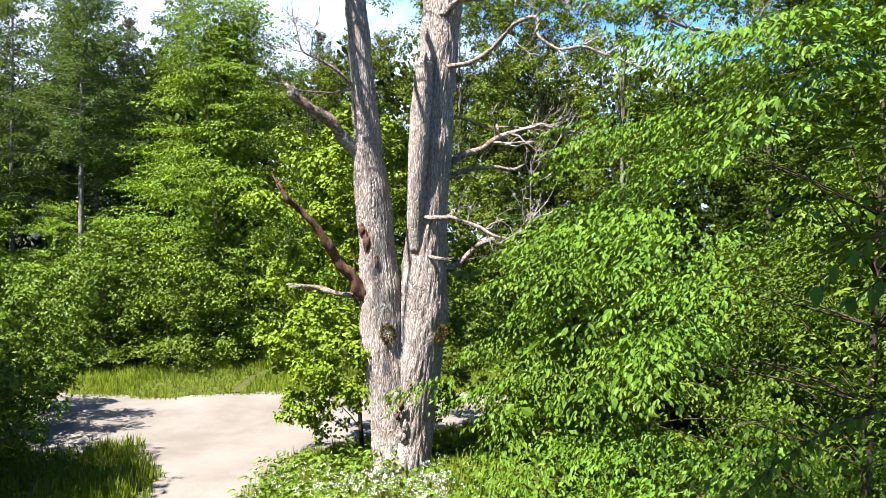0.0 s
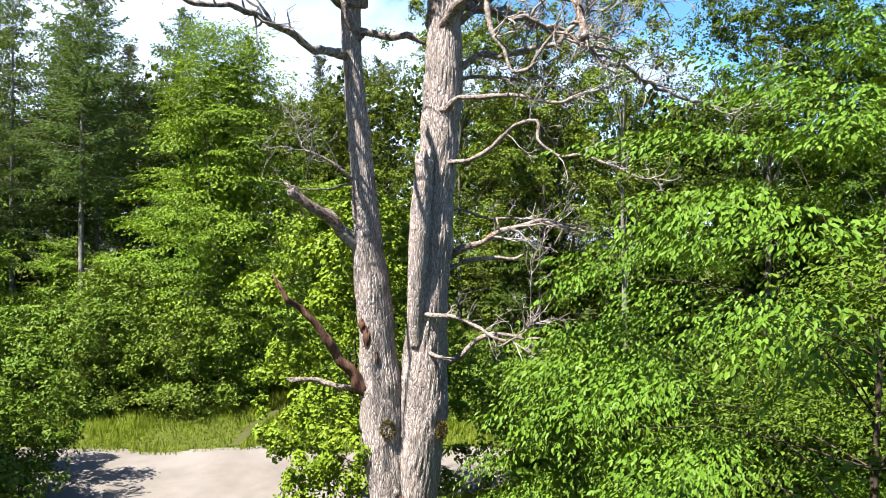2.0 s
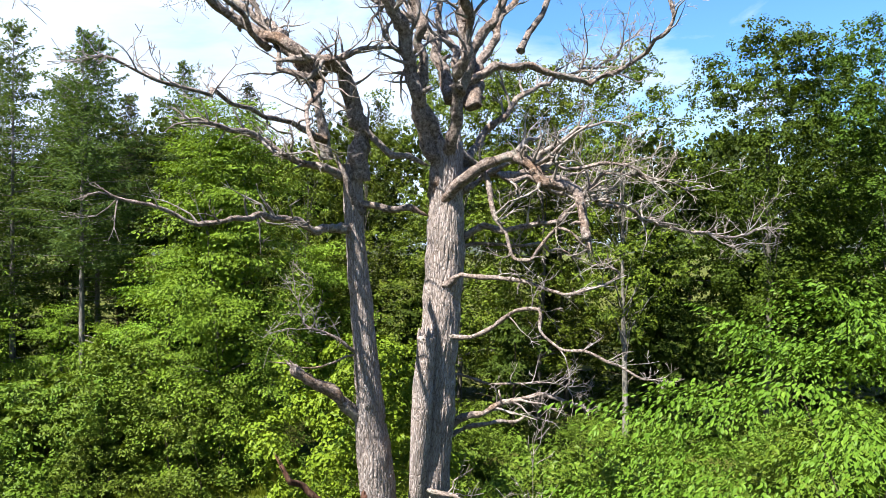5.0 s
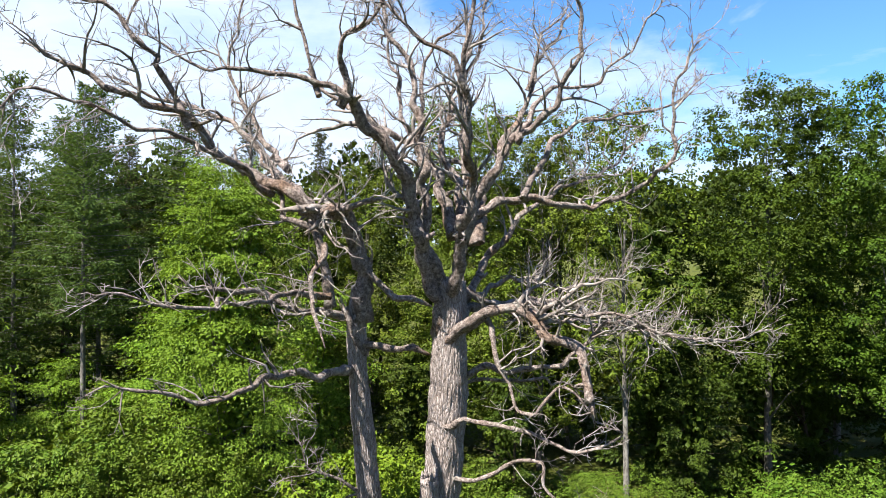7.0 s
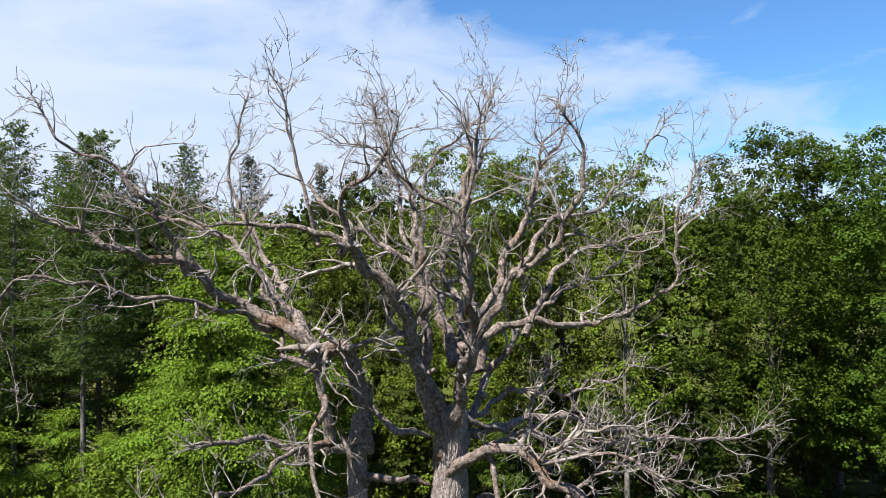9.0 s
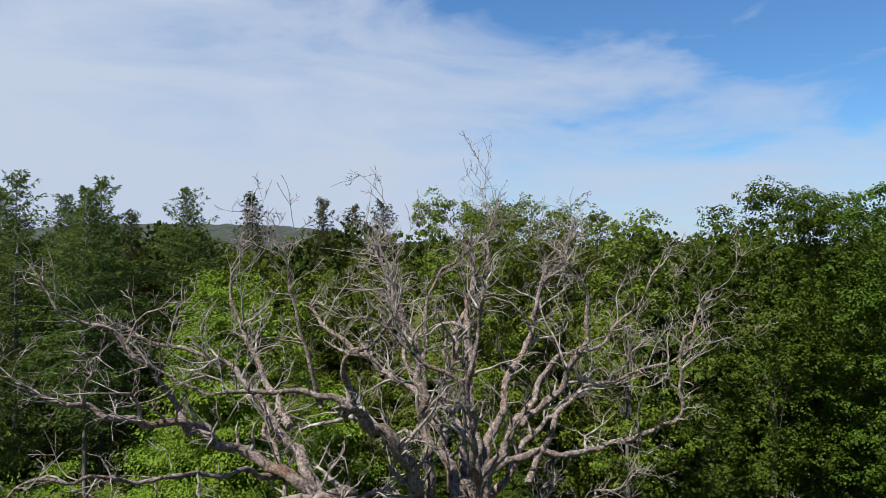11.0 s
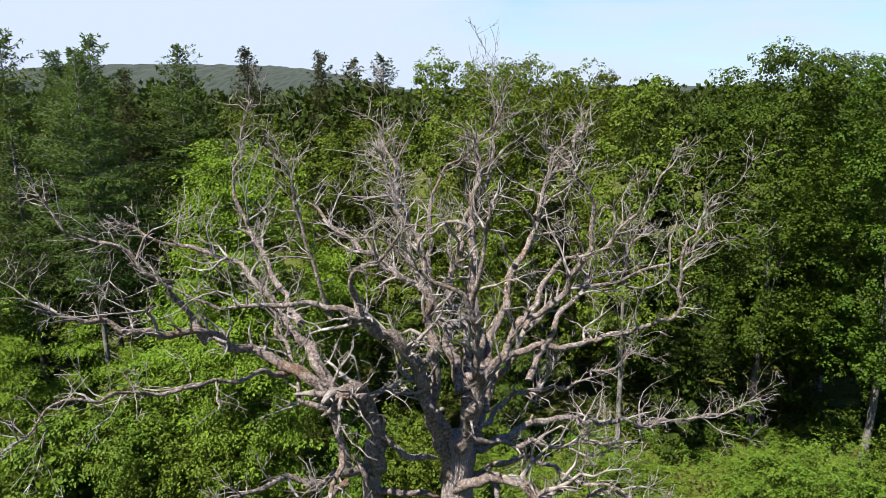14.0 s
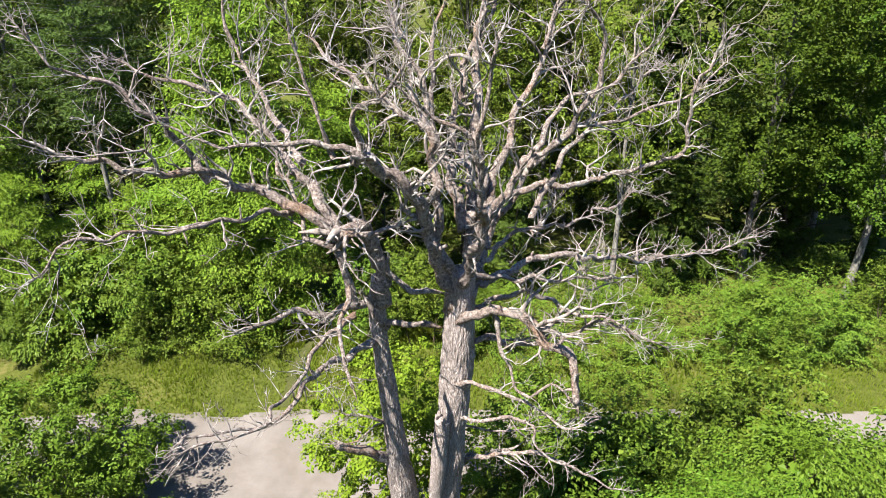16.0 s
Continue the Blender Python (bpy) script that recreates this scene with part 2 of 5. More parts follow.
BROWN_BARK = bark("brown_bark", ((0.020, 0.016, 0.011), (0.039, 0.030, 0.021), (0.066, 0.050, 0.039)), 8, (1, 1, 0.3), 0.5, 0.02)
MOSS = bark("moss", ((0.050, 0.039, 0.008), (0.093, 0.070, 0.014), (0.128, 0.101, 0.023)), 30, None, 1.0, 0.03)


def gravel(tr, n, bs):
    fine = noise_node(tr, n, 26, 6, 0.7)
    big = noise_node(tr, n, 0.55, 5, 0.6)
    rp = ramp(n, [(0.3, (0.0791, 0.0674, 0.0598)), (0.55, (0.1062, 0.0926, 0.0838)), (0.75, (0.1313, 0.1160, 0.1062))])
    link(tr, fine.outputs["Fac"], rp.inputs["Fac"])
    tint = ramp(n, [(0.35, (0.72, 0.70, 0.66)), (0.6, (1, 1, 1))])
    link(tr, big.outputs["Fac"], tint.inputs["Fac"])
    mu = n.new("ShaderNodeMix")
    mu.data_type, mu.blend_type = "RGBA", "MULTIPLY"
    mu.inputs["Factor"].default_value = 1
    link(tr, rp.outputs["Color"], mu.inputs["A"])
    link(tr, tint.outputs["Color"], mu.inputs["B"])
    link(tr, mu.outputs["Result"], bs.inputs["Base Color"])
    bs.inputs["Roughness"].default_value = 0.95
    bump(tr, n, bs, fine.outputs["Fac"], 0.5, 0.02)


def soil(tr, n, bs):
    fine = noise_node(tr, n, 6, 8, 0.7)
    big = noise_node(tr, n, 0.3, 5, 0.6)
    rp = ramp(n, [(0.32, (0.0180, 0.0220, 0.0050)), (0.52, (0.0480, 0.0580, 0.0090)), (0.70, (0.1020, 0.0830, 0.0340))])
    mixv = n.new("ShaderNodeMath")
    mixv.operation = "MULTIPLY_ADD"
    mixv.inputs[1].default_value = 0.6
    half = n.new("ShaderNodeMath")
    half.operation = "MULTIPLY"
    half.inputs[1].default_value = 0.4
    link(tr, big.outputs["Fac"], half.inputs[0])
    link(tr, fine.outputs["Fac"], mixv.inputs[0])
    link(tr, half.outputs[0], mixv.inputs[2])
    link(tr, mixv.outputs[0], rp.inputs["Fac"])
    link(tr, rp.outputs["Color"], bs.inputs["Base Color"])
    bs.inputs["Specular IOR Level"].default_value = 0.08
    bs.inputs["Roughness"].default_value = 0.95
    bump(tr, n, bs, fine.outputs["Fac"], 0.8, 0.1)


def trodden(tr, n, bs):
    fine = noise_node(tr, n, 9, 6, 0.7)
    rp = ramp(n, [(0.3, (0.022, 0.032, 0.007)), (0.55, (0.040, 0.042, 0.014)), (0.75, (0.062, 0.050, 0.026))])
    link(tr, fine.outputs["Fac"], rp.inputs["Fac"])
    link(tr, rp.outputs["Color"], bs.inputs["Base Color"])
    bs.inputs["Specular IOR Level"].default_value = 0.05
    bs.inputs["Roughness"].default_value = 0.95
    bump(tr, n, bs, fine.outputs["Fac"], 0.6, 0.04)


EARTH = material("trodden_earth", trodden)
GRAVEL, SOIL = material("gravel", gravel), material("grassy_soil", soil)


def petals(tr, n, bs):
    bs.inputs["Base Color"].default_value = (0.55, 0.55, 0.51, 1)
    bs.inputs["Roughness"].default_value = 0.7


PETAL = material("white_petals", petals)


def hillside(tr, n, bs):
    ns = noise_node(tr, n, 0.05, 8, 0.75)
    rp = ramp(n, [(0.35, (0.0056, 0.0102, 0.0065)), (0.65, (0.0143, 0.0220, 0.0134))])
    link(tr, ns.outputs["Fac"], rp.inputs["Fac"])
    link(tr, rp.outputs["Color"], bs.inputs["Base Color"])
    bs.inputs["Roughness"].default_value = 1.0


HILL = material("far_wooded_hill", hillside)

# ---- mesh tools ----
rng = np.random.default_rng(7)


def mesh_data(name, verts, tris, mat, smooth=False):
    me = bpy.data.meshes.new(name)
    verts, tris = np.asarray(verts, np.float32), np.asarray(tris, np.int32)
    me.vertices.add(len(verts))
    me.vertices.foreach_set("co", verts.ravel())
    me.loops.add(tris.size)
    me.loops.foreach_set("vertex_index", tris.ravel())
    me.polygons.add(len(tris))
    me.polygons.foreach_set("loop_start", np.arange(0, tris.size, 3, dtype=np.int32))
    me.polygons.foreach_set("use_smooth", np.full(len(tris), smooth))
    me.materials.append(mat)
    me.update(calc_edges=True)
    return me


class Pile:
    """Collects triangles."""

    def __init__(self):
        self.v, self.t, self.n = [], [], 0

    def add(self, v, t):
        self.v.append(v)
        self.t.append(np.asarray(t) + self.n)
        self.n += len(v)

    def part(self, name, mat, parent, label="", smooth=False):
        ob = new(name, mesh_data(name, np.concatenate(self.v), np.concatenate(self.t), mat, smooth))
        ob.parent = parent
        return tagged(ob, label)


def thing(name, x, y, z, label, category, group="", kind=""):
    ob = new(name)
    ob.empty_display_size = 0.3
    ob.location = (x, y, z)
    return tagged(ob, label, category, group, kind)


def tube(points, radii, sides, caps=True):
    """A tapered, bent pipe of triangles."""
    p = np.asarray(points, float)
    r = np.asarray(radii, float)
    d = np.gradient(p, axis=0)
    d /= np.linalg.norm(d, axis=1, keepdims=True) + 1e-9
    ref = np.array([0.31, 0.87, 0.38])
    a = np.cross(d, ref)
    a /= np.linalg.norm(a, axis=1, keepdims=True) + 1e-9
    b = np.cross(d, a)
    th = np.linspace(0, 2 * np.pi, sides, endpoint=False)
    ring = p[:, None] + r[:, None, None] * (np.cos(th)[None, :, None] * a[:, None] + np.sin(th)[None, :, None] * b[:, None])
    m = len(p)
    i = np.arange(m - 1)[:, None] * sides
    j = np.arange(sides)[None]
    k = (j + 1) % sides
    q = np.stack([i + j, i + k, i + sides + k, i + sides + j], -1).reshape(-1, 4)
    t = np.concatenate([q[:, [0, 1, 2]], q[:, [0, 2, 3]]])
    v = ring.reshape(-1, 3)
    if caps:
        v = np.concatenate([v, p[:1], p[-1:]])
        c0, c1, e = len(v) - 2, len(v) - 1, (m - 1) * sides
        j = np.arange(sides)
        k = (j + 1) % sides
        t = np.concatenate([t, np.stack([np.full(sides, c0), k, j], 1), np.stack([np.full(sides, c1), e + j, e + k], 1)])
    return v, t


def curve_through(points, step):
    """A smooth line through control points (Catmull-Rom)."""
    p = np.asarray(points, float)
    p = np.concatenate([2 * p[:1] - p[1:2], p, 2 * p[-1:] - p[-2:-1]])
    out = []
    for i in range(1, len(p) - 2):
        n = max(2, int(np.linalg.norm(p[i + 1] - p[i]) / step))
        s = (np.arange(n) / n)[:, None]
        out.append(0.5 * (2 * p[i] + (p[i + 1] - p[i - 1]) * s + (2 * p[i - 1] - 5 * p[i] + 4 * p[i + 1] - p[i + 2]) * s ** 2
                          + (3 * p[i] - p[i - 1] - 3 * p[i + 1] + p[i + 2]) * s ** 3))
    out.append(p[-2:-1])
    return np.concatenate(out)


def place(tv, tt, rot, scale, at):
    """Many copies of one small template, as one set of triangles."""
    n = len(at)
    v = np.einsum("nij,kj->nki", rot * np.asarray(scale).reshape(-1, 1, 1), tv) + at[:, None]
    t = tt[None] + (np.arange(n) * len(tv))[:, None, None]
    return v.reshape(-1, 3), t.reshape(-1, 3)


def frames_along(d, spin):
    """Rotations that take +y to d, with the template's z kept near up and turned by spin."""
    d = d / (np.linalg.norm(d, axis=1, keepdims=True) + 1e-9)
    up = np.tile(np.array([0.0, 0.0, 1.0]), (len(d), 1))
    x = np.cross(d, up)
    x /= np.linalg.norm(x, axis=1, keepdims=True) + 1e-6
    z = np.cross(x, d)
    c, s = np.cos(spin)[:, None], np.sin(spin)[:, None]
    return np.stack([c * x + s * z, d, -s * x + c * z], 2)


def blade(width, detail=False, droop=0.1):
    """One leaf blade, 1 long, along +y, folded on its midrib."""
    w = width / 2
    if detail:
        v = [(0, 0, 0), (-w * .95, .3, .05), (-w * .85, .66, .02), (0, 1, -droop), (w * .85, .66, .02), (w * .95, .3, .05)]
        t = [(0, 2, 1), (0, 3, 2), (0, 4, 3), (0, 5, 4)]
    else:
        v = [(0, 0, 0), (-w, .5, .06), (0, 1, -droop), (w, .5, .06)]
        t = [(0, 2, 1), (0, 3, 2)]
    return np.array(v, float), np.array(t)


def spray(r, leaves, leaf, width, detail, hang):
    """A twig about 1 long along +y, with leaves to both sides that droop by hang."""
    bv, bt = blade(width, detail)
    s = (np.arange(leaves) + r.uniform(0.2, 0.8, leaves)) / leaves
    side = np.where(np.arange(leaves) % 2, 1.0, -1.0)
    at = np.stack([r.normal(0, .03, leaves), s, -hang * 0.7 * s ** 2 + r.normal(0, .03, leaves)], 1)
    ang = side * r.uniform(0.5, 1.25, leaves) * (1.1 - 0.7 * s)
    dirs = np.stack([np.sin(ang), np.cos(ang), r.normal(-hang - 0.35, .35, leaves)], 1)
    return place(bv, bt, frames_along(dirs, r.normal(0, .45, leaves)), leaf * r.uniform(.75, 1.2, leaves), at)


def smooth_noise(p, scale, seed=0.0):
    """Cheap lumpy noise from a few sines, for many points at once."""
    q = np.asarray(p) * scale + seed
    return (np.sin(q[..., 0] * 1.3 + q[..., 1] * .7 + 1.1) + np.sin(q[..., 1] * 1.7 - q[..., 2] * .9 + 2.3) + np.sin(q[..., 2] * 1.5 + q[..., 0] * 1.1 + .4)
            + .5 * np.sin(q[..., 0] * 3.1 - q[..., 2] * 2.3) + .5 * np.sin(q[..., 1] * 2.9 + q[..., 0] * 2.1 + 1.7)) / 4


# ---- ground ----
def ground_z(x, y):
    x, y = np.asarray(x, float), np.asarray(y, float)
    mound = np.exp(-((x + 0.3) ** 2 + (y + 1.0) ** 2) / 14.0)
    back = 1 / (1 + np.exp(-(y - 17) / 2.5))
    lump = 0.06 * np.sin(x * 0.9 + 1) * np.sin(y * 0.8) + 0.03 * np.sin(x * 2.3) * np.sin(y * 2.1 + 1)
    return -0.6 + 0.6 * mound + 0.35 * back + lump * (1 - np.exp(-((y - 6.5) / 3.5) ** 4) * 0.0)


def sheet(name, xs, ys, lift, mat, keep=None):
    gx, gy = np.meshgrid(xs, ys)
    v = np.stack([gx, gy, ground_z(gx, gy) + lift], -1).reshape(-1, 3)
    w = len(xs)
    i = (np.arange(len(ys) - 1)[:, None] * w + np.arange(w - 1)[None]).ravel()
    q = np.stack([i, i + 1, i + w + 1, i + w], 1)
    if keep is not None:
        c = v[q].mean(1)
        q = q[keep(c[:, 0], c[:, 1])]
        used, inv = np.unique(q, return_inverse=True)
        v, q = v[used], inv.reshape(-1, 4)
    t = np.concatenate([q[:, [0, 1, 2]], q[:, [0, 2, 3]]])
    return new(name, mesh_data(name, v, t, mat, True))


def spread(near, far, n_near, n_far):
    a = np.linspace(-near, near, n_near)
    b = near * (far / near) ** (np.arange(1, n_far + 1) / n_far)
    return np.concatenate([-b[::-1], a, b])


tagged(sheet("ground", spread(40, 4500, 121, 22), spread(40, 4500, 121, 22), 0.0, SOIL), "grassy woodland ground with low plants", "ground", kind="structure")


def road_mask(x, y):
    wob = 0.35 * np.sin(x * 0.8 + 0.5) + 0.2 * np.sin(x * 2.1) + 0.12 * np.sin(x * 5.3 + y)
    cross = (y > 3.6 + wob + 0.05 * np.abs(x + 4) + 3.0 / (1 + np.exp(-(x - 0.6) * 1.2))) & (y < 10.2 + 0.5 * wob) & (x > -40) & (x < 40)
    mid = -4.9 - 0.18 * (y - 0) + 0.15 * np.sin(y * 1.7)
    lane = (np.abs(x - mid) < 1.35 + 0.35 * np.maximum(y - 1, 0) + 0.1 * np.sin(y * 4)) & (y <= 5) & (y > -40)
    return cross | lane


tagged(sheet("road", np.arange(-40, 40.01, 0.125), np.arange(-40, 12.01, 0.125), 0.03, GRAVEL, road_mask), "pale dry gravel forest track widening at a junction", "road", kind="structure")


def footpath_mask(x, y):
    return np.abs(x + 7.4 - 0.12 * (y - 12) - 0.25 * np.sin(y * 0.8)) < 0.22


tagged(sheet("footpath", np.arange(-10, -3, 0.14), np.arange(10.6, 22, 0.2), 0.035, EARTH, footpath_mask), "narrow trodden earth path through grass", "path", kind="structure")


def hill(name, y0, span, x0, height, label):
    xs = np.linspace(x0 - span, x0 + span, 260)
    ys = np.linspace(y0, y0 + 700, 30)
    gx, gy = np.meshgrid(xs, ys)
    h = height * np.exp(-((gx - x0) / (span * 0.5)) ** 4) * np.sin(np.pi * np.clip((gy - y0) / 700, 0, 1)) ** 0.7
    z = h + 2.5 * smooth_noise(np.stack([gx, gy, h], -1), 0.11) + 2.5 * smooth_noise(np.stack([gx, gy, h], -1), 0.37, 3) - 2
    v = np.stack([gx, gy, z], -1).reshape(-1, 3)
    i = (np.arange(29)[:, None] * 260 + np.arange(259)[None]).ravel()
    q = np.stack([i, i + 1, i + 261, i + 260], 1)
    ob = new(name, mesh_data(name, v, np.concatenate([q[:, [0, 1, 2]], q[:, [0, 2, 3]]]), HILL, False))
    return tagged(ob, label, "hill", kind="structure")


hill("backdrop_hill", 1100, 900, -560, 72, "dark green wooded hill on the horizon")
hill("backdrop_ridge", 1900, 2600, 900, 34, "low hazy wooded ridge on the horizon")


# ---- the dead oak ----
def grow(pile, r, start, direction, length, radius, level, up=0.15, wild=0.5):
    """A crooked dead branch with its side twigs."""
    n = min(max(3, int(length / 0.19)), 8)
    pts, d = [np.array(start, float)], np.array(direction, float)
    d /= np.linalg.norm(d)
    step = length / n
    for i in range(n):
        d = d + r.normal(0, wild * 0.62, 3) + np.array([0, 0, up * 0.35])
        d /= np.linalg.norm(d)
        pts.append(pts[-1] + d * step)
    pts = np.array(pts)
    rad = radius * (1 - 0.88 * np.linspace(0, 1, n + 1) ** 0.8)
    pile.add(*tube(pts, np.maximum(rad, 0.005), 5 if radius > 0.02 else 3, False))
    if level <= 0:
        return
    kids = int(np.clip(length * (2.9 if level > 1 else 4.4), 2, 7))
    for k in range(kids):
        s = r.uniform(0.22, 0.98)
        i = min(int(s * n), n - 1)
        tangent = pts[i + 1] - pts[i]
        side = np.cross(tangent, r.normal(0, 1, 3))
        side /= np.linalg.norm(side) + 1e-9
        tangent /= np.linalg.norm(tangent) + 1e-9
        dd = tangent * r.uniform(0.4, 0.95) + side * r.uniform(0.6, 1.1) + np.array([0, 0, 0.25])
        grow(pile, r, pts[i], dd, length * r.uniform(0.32, 0.58) * (1.1 - 0.4 * s), max(rad[i] * 0.68, 0.007), level - 1, up, wild)


def limb(oak, r, points, r0, r1, twigs, broken):
    """One main limb of the oak: bent, knobbly, with side branches and fine twigs."""
    base = oak.location
    p = np.array(points, float)
    inward = (p[0] - p[1]) / np.linalg.norm(p[0] - p[1])
    pts = curve_through(np.concatenate([[p[0] + inward * min(0.3, 2.5 * r0)], p]), 0.1) - np.array(base)
    n = len(pts)
    s = np.linspace(0, 1, n)
    # crooked: small random kinks every third of a metre, straight runs between them
    knots = max(3, int(n / 3.2))
    at = np.linspace(0, 1, knots)
    kink = r.normal(0, 1, (knots, 3)) * (0.045 + 0.16 * (r0 + (r1 - r0) * at))[:, None]
    kink[0] = 0
    pts = pts + np.stack([np.interp(s, at, kink[:, k]) for k in range(3)], 1)
    pts = pts + np.stack([smooth_noise(pts, 3.0, 1 + k * 9.1) for k in range(3)], 1) * 0.06 * np.minimum(1, s * 6)[:, None]
    rad = 0.97 * (r0 + (r1 - r0) * s ** 0.65) * (1 + 0.16 * smooth_noise(pts, 7.0, r.uniform(0, 9)) + 0.14 * smooth_noise(pts, 21.0, 2))
    rad *= 1 + 0.22 * np.exp(-s * 14)
    if not broken:
        rad[-4:] *= np.array([0.9, 0.75, 0.5, 0.25])
    wood = Pile()
    sides = 14 if r0 > 0.1 else 9
    tv, tt = tube(pts, rad, sides)
    # bark plates and hollows stand out unevenly
    out = tv[:n * sides].reshape(n, sides, 3) - pts[:, None]
    rough = 0.20 * smooth_noise(tv[:n * sides].reshape(n, sides, 3), 9.0, 3) + 0.22 * smooth_noise(tv[:n * sides].reshape(n, sides, 3), 24.0, 8)
    tv[:n * sides] += (out * rough[..., None]).reshape(-1, 3)
    wood.add(tv, tt)
    # short broken stubs
    for k in range(int(n / 22)):
        i = r.integers(2, n - 2)
        dd = np.cross(pts[i + 1] - pts[i], r.normal(0, 1, 3))
        dd /= np.linalg.norm(dd)
        L = r.uniform(0.12, 0.35)
        wood.add(*tube([pts[i], pts[i] + dd * L * 0.5 + r.normal(0, .03, 3), pts[i] + dd * L], [rad[i] * .55, rad[i] * .4, rad[i] * .28], 6))
    if broken:
        # splintered end
        end, dd = pts[-1], pts[-1] - pts[-3]
        dd /= np.linalg.norm(dd)
        for k in range(7):
            off = r.normal(0, rad[-1] * 0.45, 3)
            wood.add(*tube([end + off - dd * .1, end + off * 1.1 + dd * r.uniform(.06, .28)], [rad[-1] * .3, .008], 4))
    ob = wood.part("limb", ROT_WOOD if broken and r0 > 0.165 and r1 < 0.1 else OAK_WOOD, oak, "", True)
    if twigs:
        fine = Pile()
        length = np.linalg.norm(np.diff(pts, axis=0), axis=1).sum()
        for k in range(int(length * (2.8 if twigs > 1 else 1.8)) + 3):
            q = r.uniform(0.2, 1.0) ** 0.75
            i = min(int(q * (n - 1)), n - 2)
            tangent = pts[i + 1] - pts[i]
            tangent /= np.linalg.norm(tangent) + 1e-9
            side = np.cross(tangent, r.normal(0, 1, 3))
            side /= np.linalg.norm(side) + 1e-9
            dd = tangent * r.uniform(0.3, 0.9) + side * 0.9 + np.array([0, 0, r.uniform(0.0, 0.6)])
            bough = twigs > 1 and r.uniform() < 0.28
            grow(fine, r, pts[i], dd, r.uniform(1.1, 2.2) if bough else r.uniform(0.5, 1.2) * (1.15 - 0.35 * q),
                 min(rad[i] * 0.7, 0.07) if bough else max(min(rad[i] * 0.5, 0.045), 0.016), 3 if bough else 2)
        # the limb's own end breaks up into twigs
        if not broken:
            for k in range(4):
                grow(fine, r, pts[-1 - k], pts[-1] - pts[-4] + r.normal(0, .18, 3), r.uniform(0.35, 0.75), max(r1 * .8, .012), 2)
        tagged(fine.part("brushwood", OAK_TWIG, ob, "fine bare lichen-grey twigs", True), kind="stuff")
    return ob


def stem(points, radii, sides=116, step=0.07, seed=0.0, furrow=1.0):
    """A trunk with deep lengthwise bark furrows."""
    p = curve_through(points, step)
    n = len(p)
    ctrl = np.linspace(0, 1, len(radii))
    rad = np.interp(np.linspace(0, 1, n), ctrl, radii)
    v, t = tube(p, rad, sides, True)
    ring = v[:n * sides].reshape(n, sides, 3)
    out = ring - p[:, None]
    ln = np.linalg.norm(out, axis=2, keepdims=True)
    u = out / ln
    th = np.arange(sides) / sides * 2 * np.pi
    z = p[:, 2][:, None]
    warp = 0.5 * np.sin(z * 1.7 + seed) + 0.35 * np.sin(z * 4.1 + 2 * th[None] + seed)
    ridge = np.abs(np.sin(th[None] * 17 + warp * 2.2 + seed)) * 0.5 + np.abs(np.sin(th[None] * 29 - warp * 3.0 + z * 1.3)) * 0.5
    broke = 0.75 + 0.25 * np.sin(z * 9 + 5 * np.sin(th[None] * 5) + seed)
    lump = smooth_noise(ring, 2.4, seed) * 0.05 + smooth_noise(ring, 6.0, seed + 4) * 0.018
    off = (ridge * broke - 0.5) * 0.044 * furrow * np.minimum(1, rad[:, None] / 0.35) + lump * np.minimum(1, rad[:, None] / 0.4)
    v[:n * sides] = (ring + u * off[..., None]).reshape(-1, 3)
    return v, t


def knot(pile, r, at, size):
    """A lumpy burr of bark."""
    th = np.linspace(0, 2 * np.pi, 12, endpoint=False)
    for k in range(3):
        c = np.array(at) + r.normal(0, size * .45, 3) * np.array([1, .25, 1])
        line = c + np.linspace(-1, 1, 7)[:, None] * np.array([r.normal(0, .3), .1, 1.0]) * size * .8
        rad = size * r.uniform(.35, .6) * np.sin(np.linspace(.25, 2.9, 7)) * r.uniform(.8, 1.2, 7)
        pile.add(*tube(line, rad, 9))


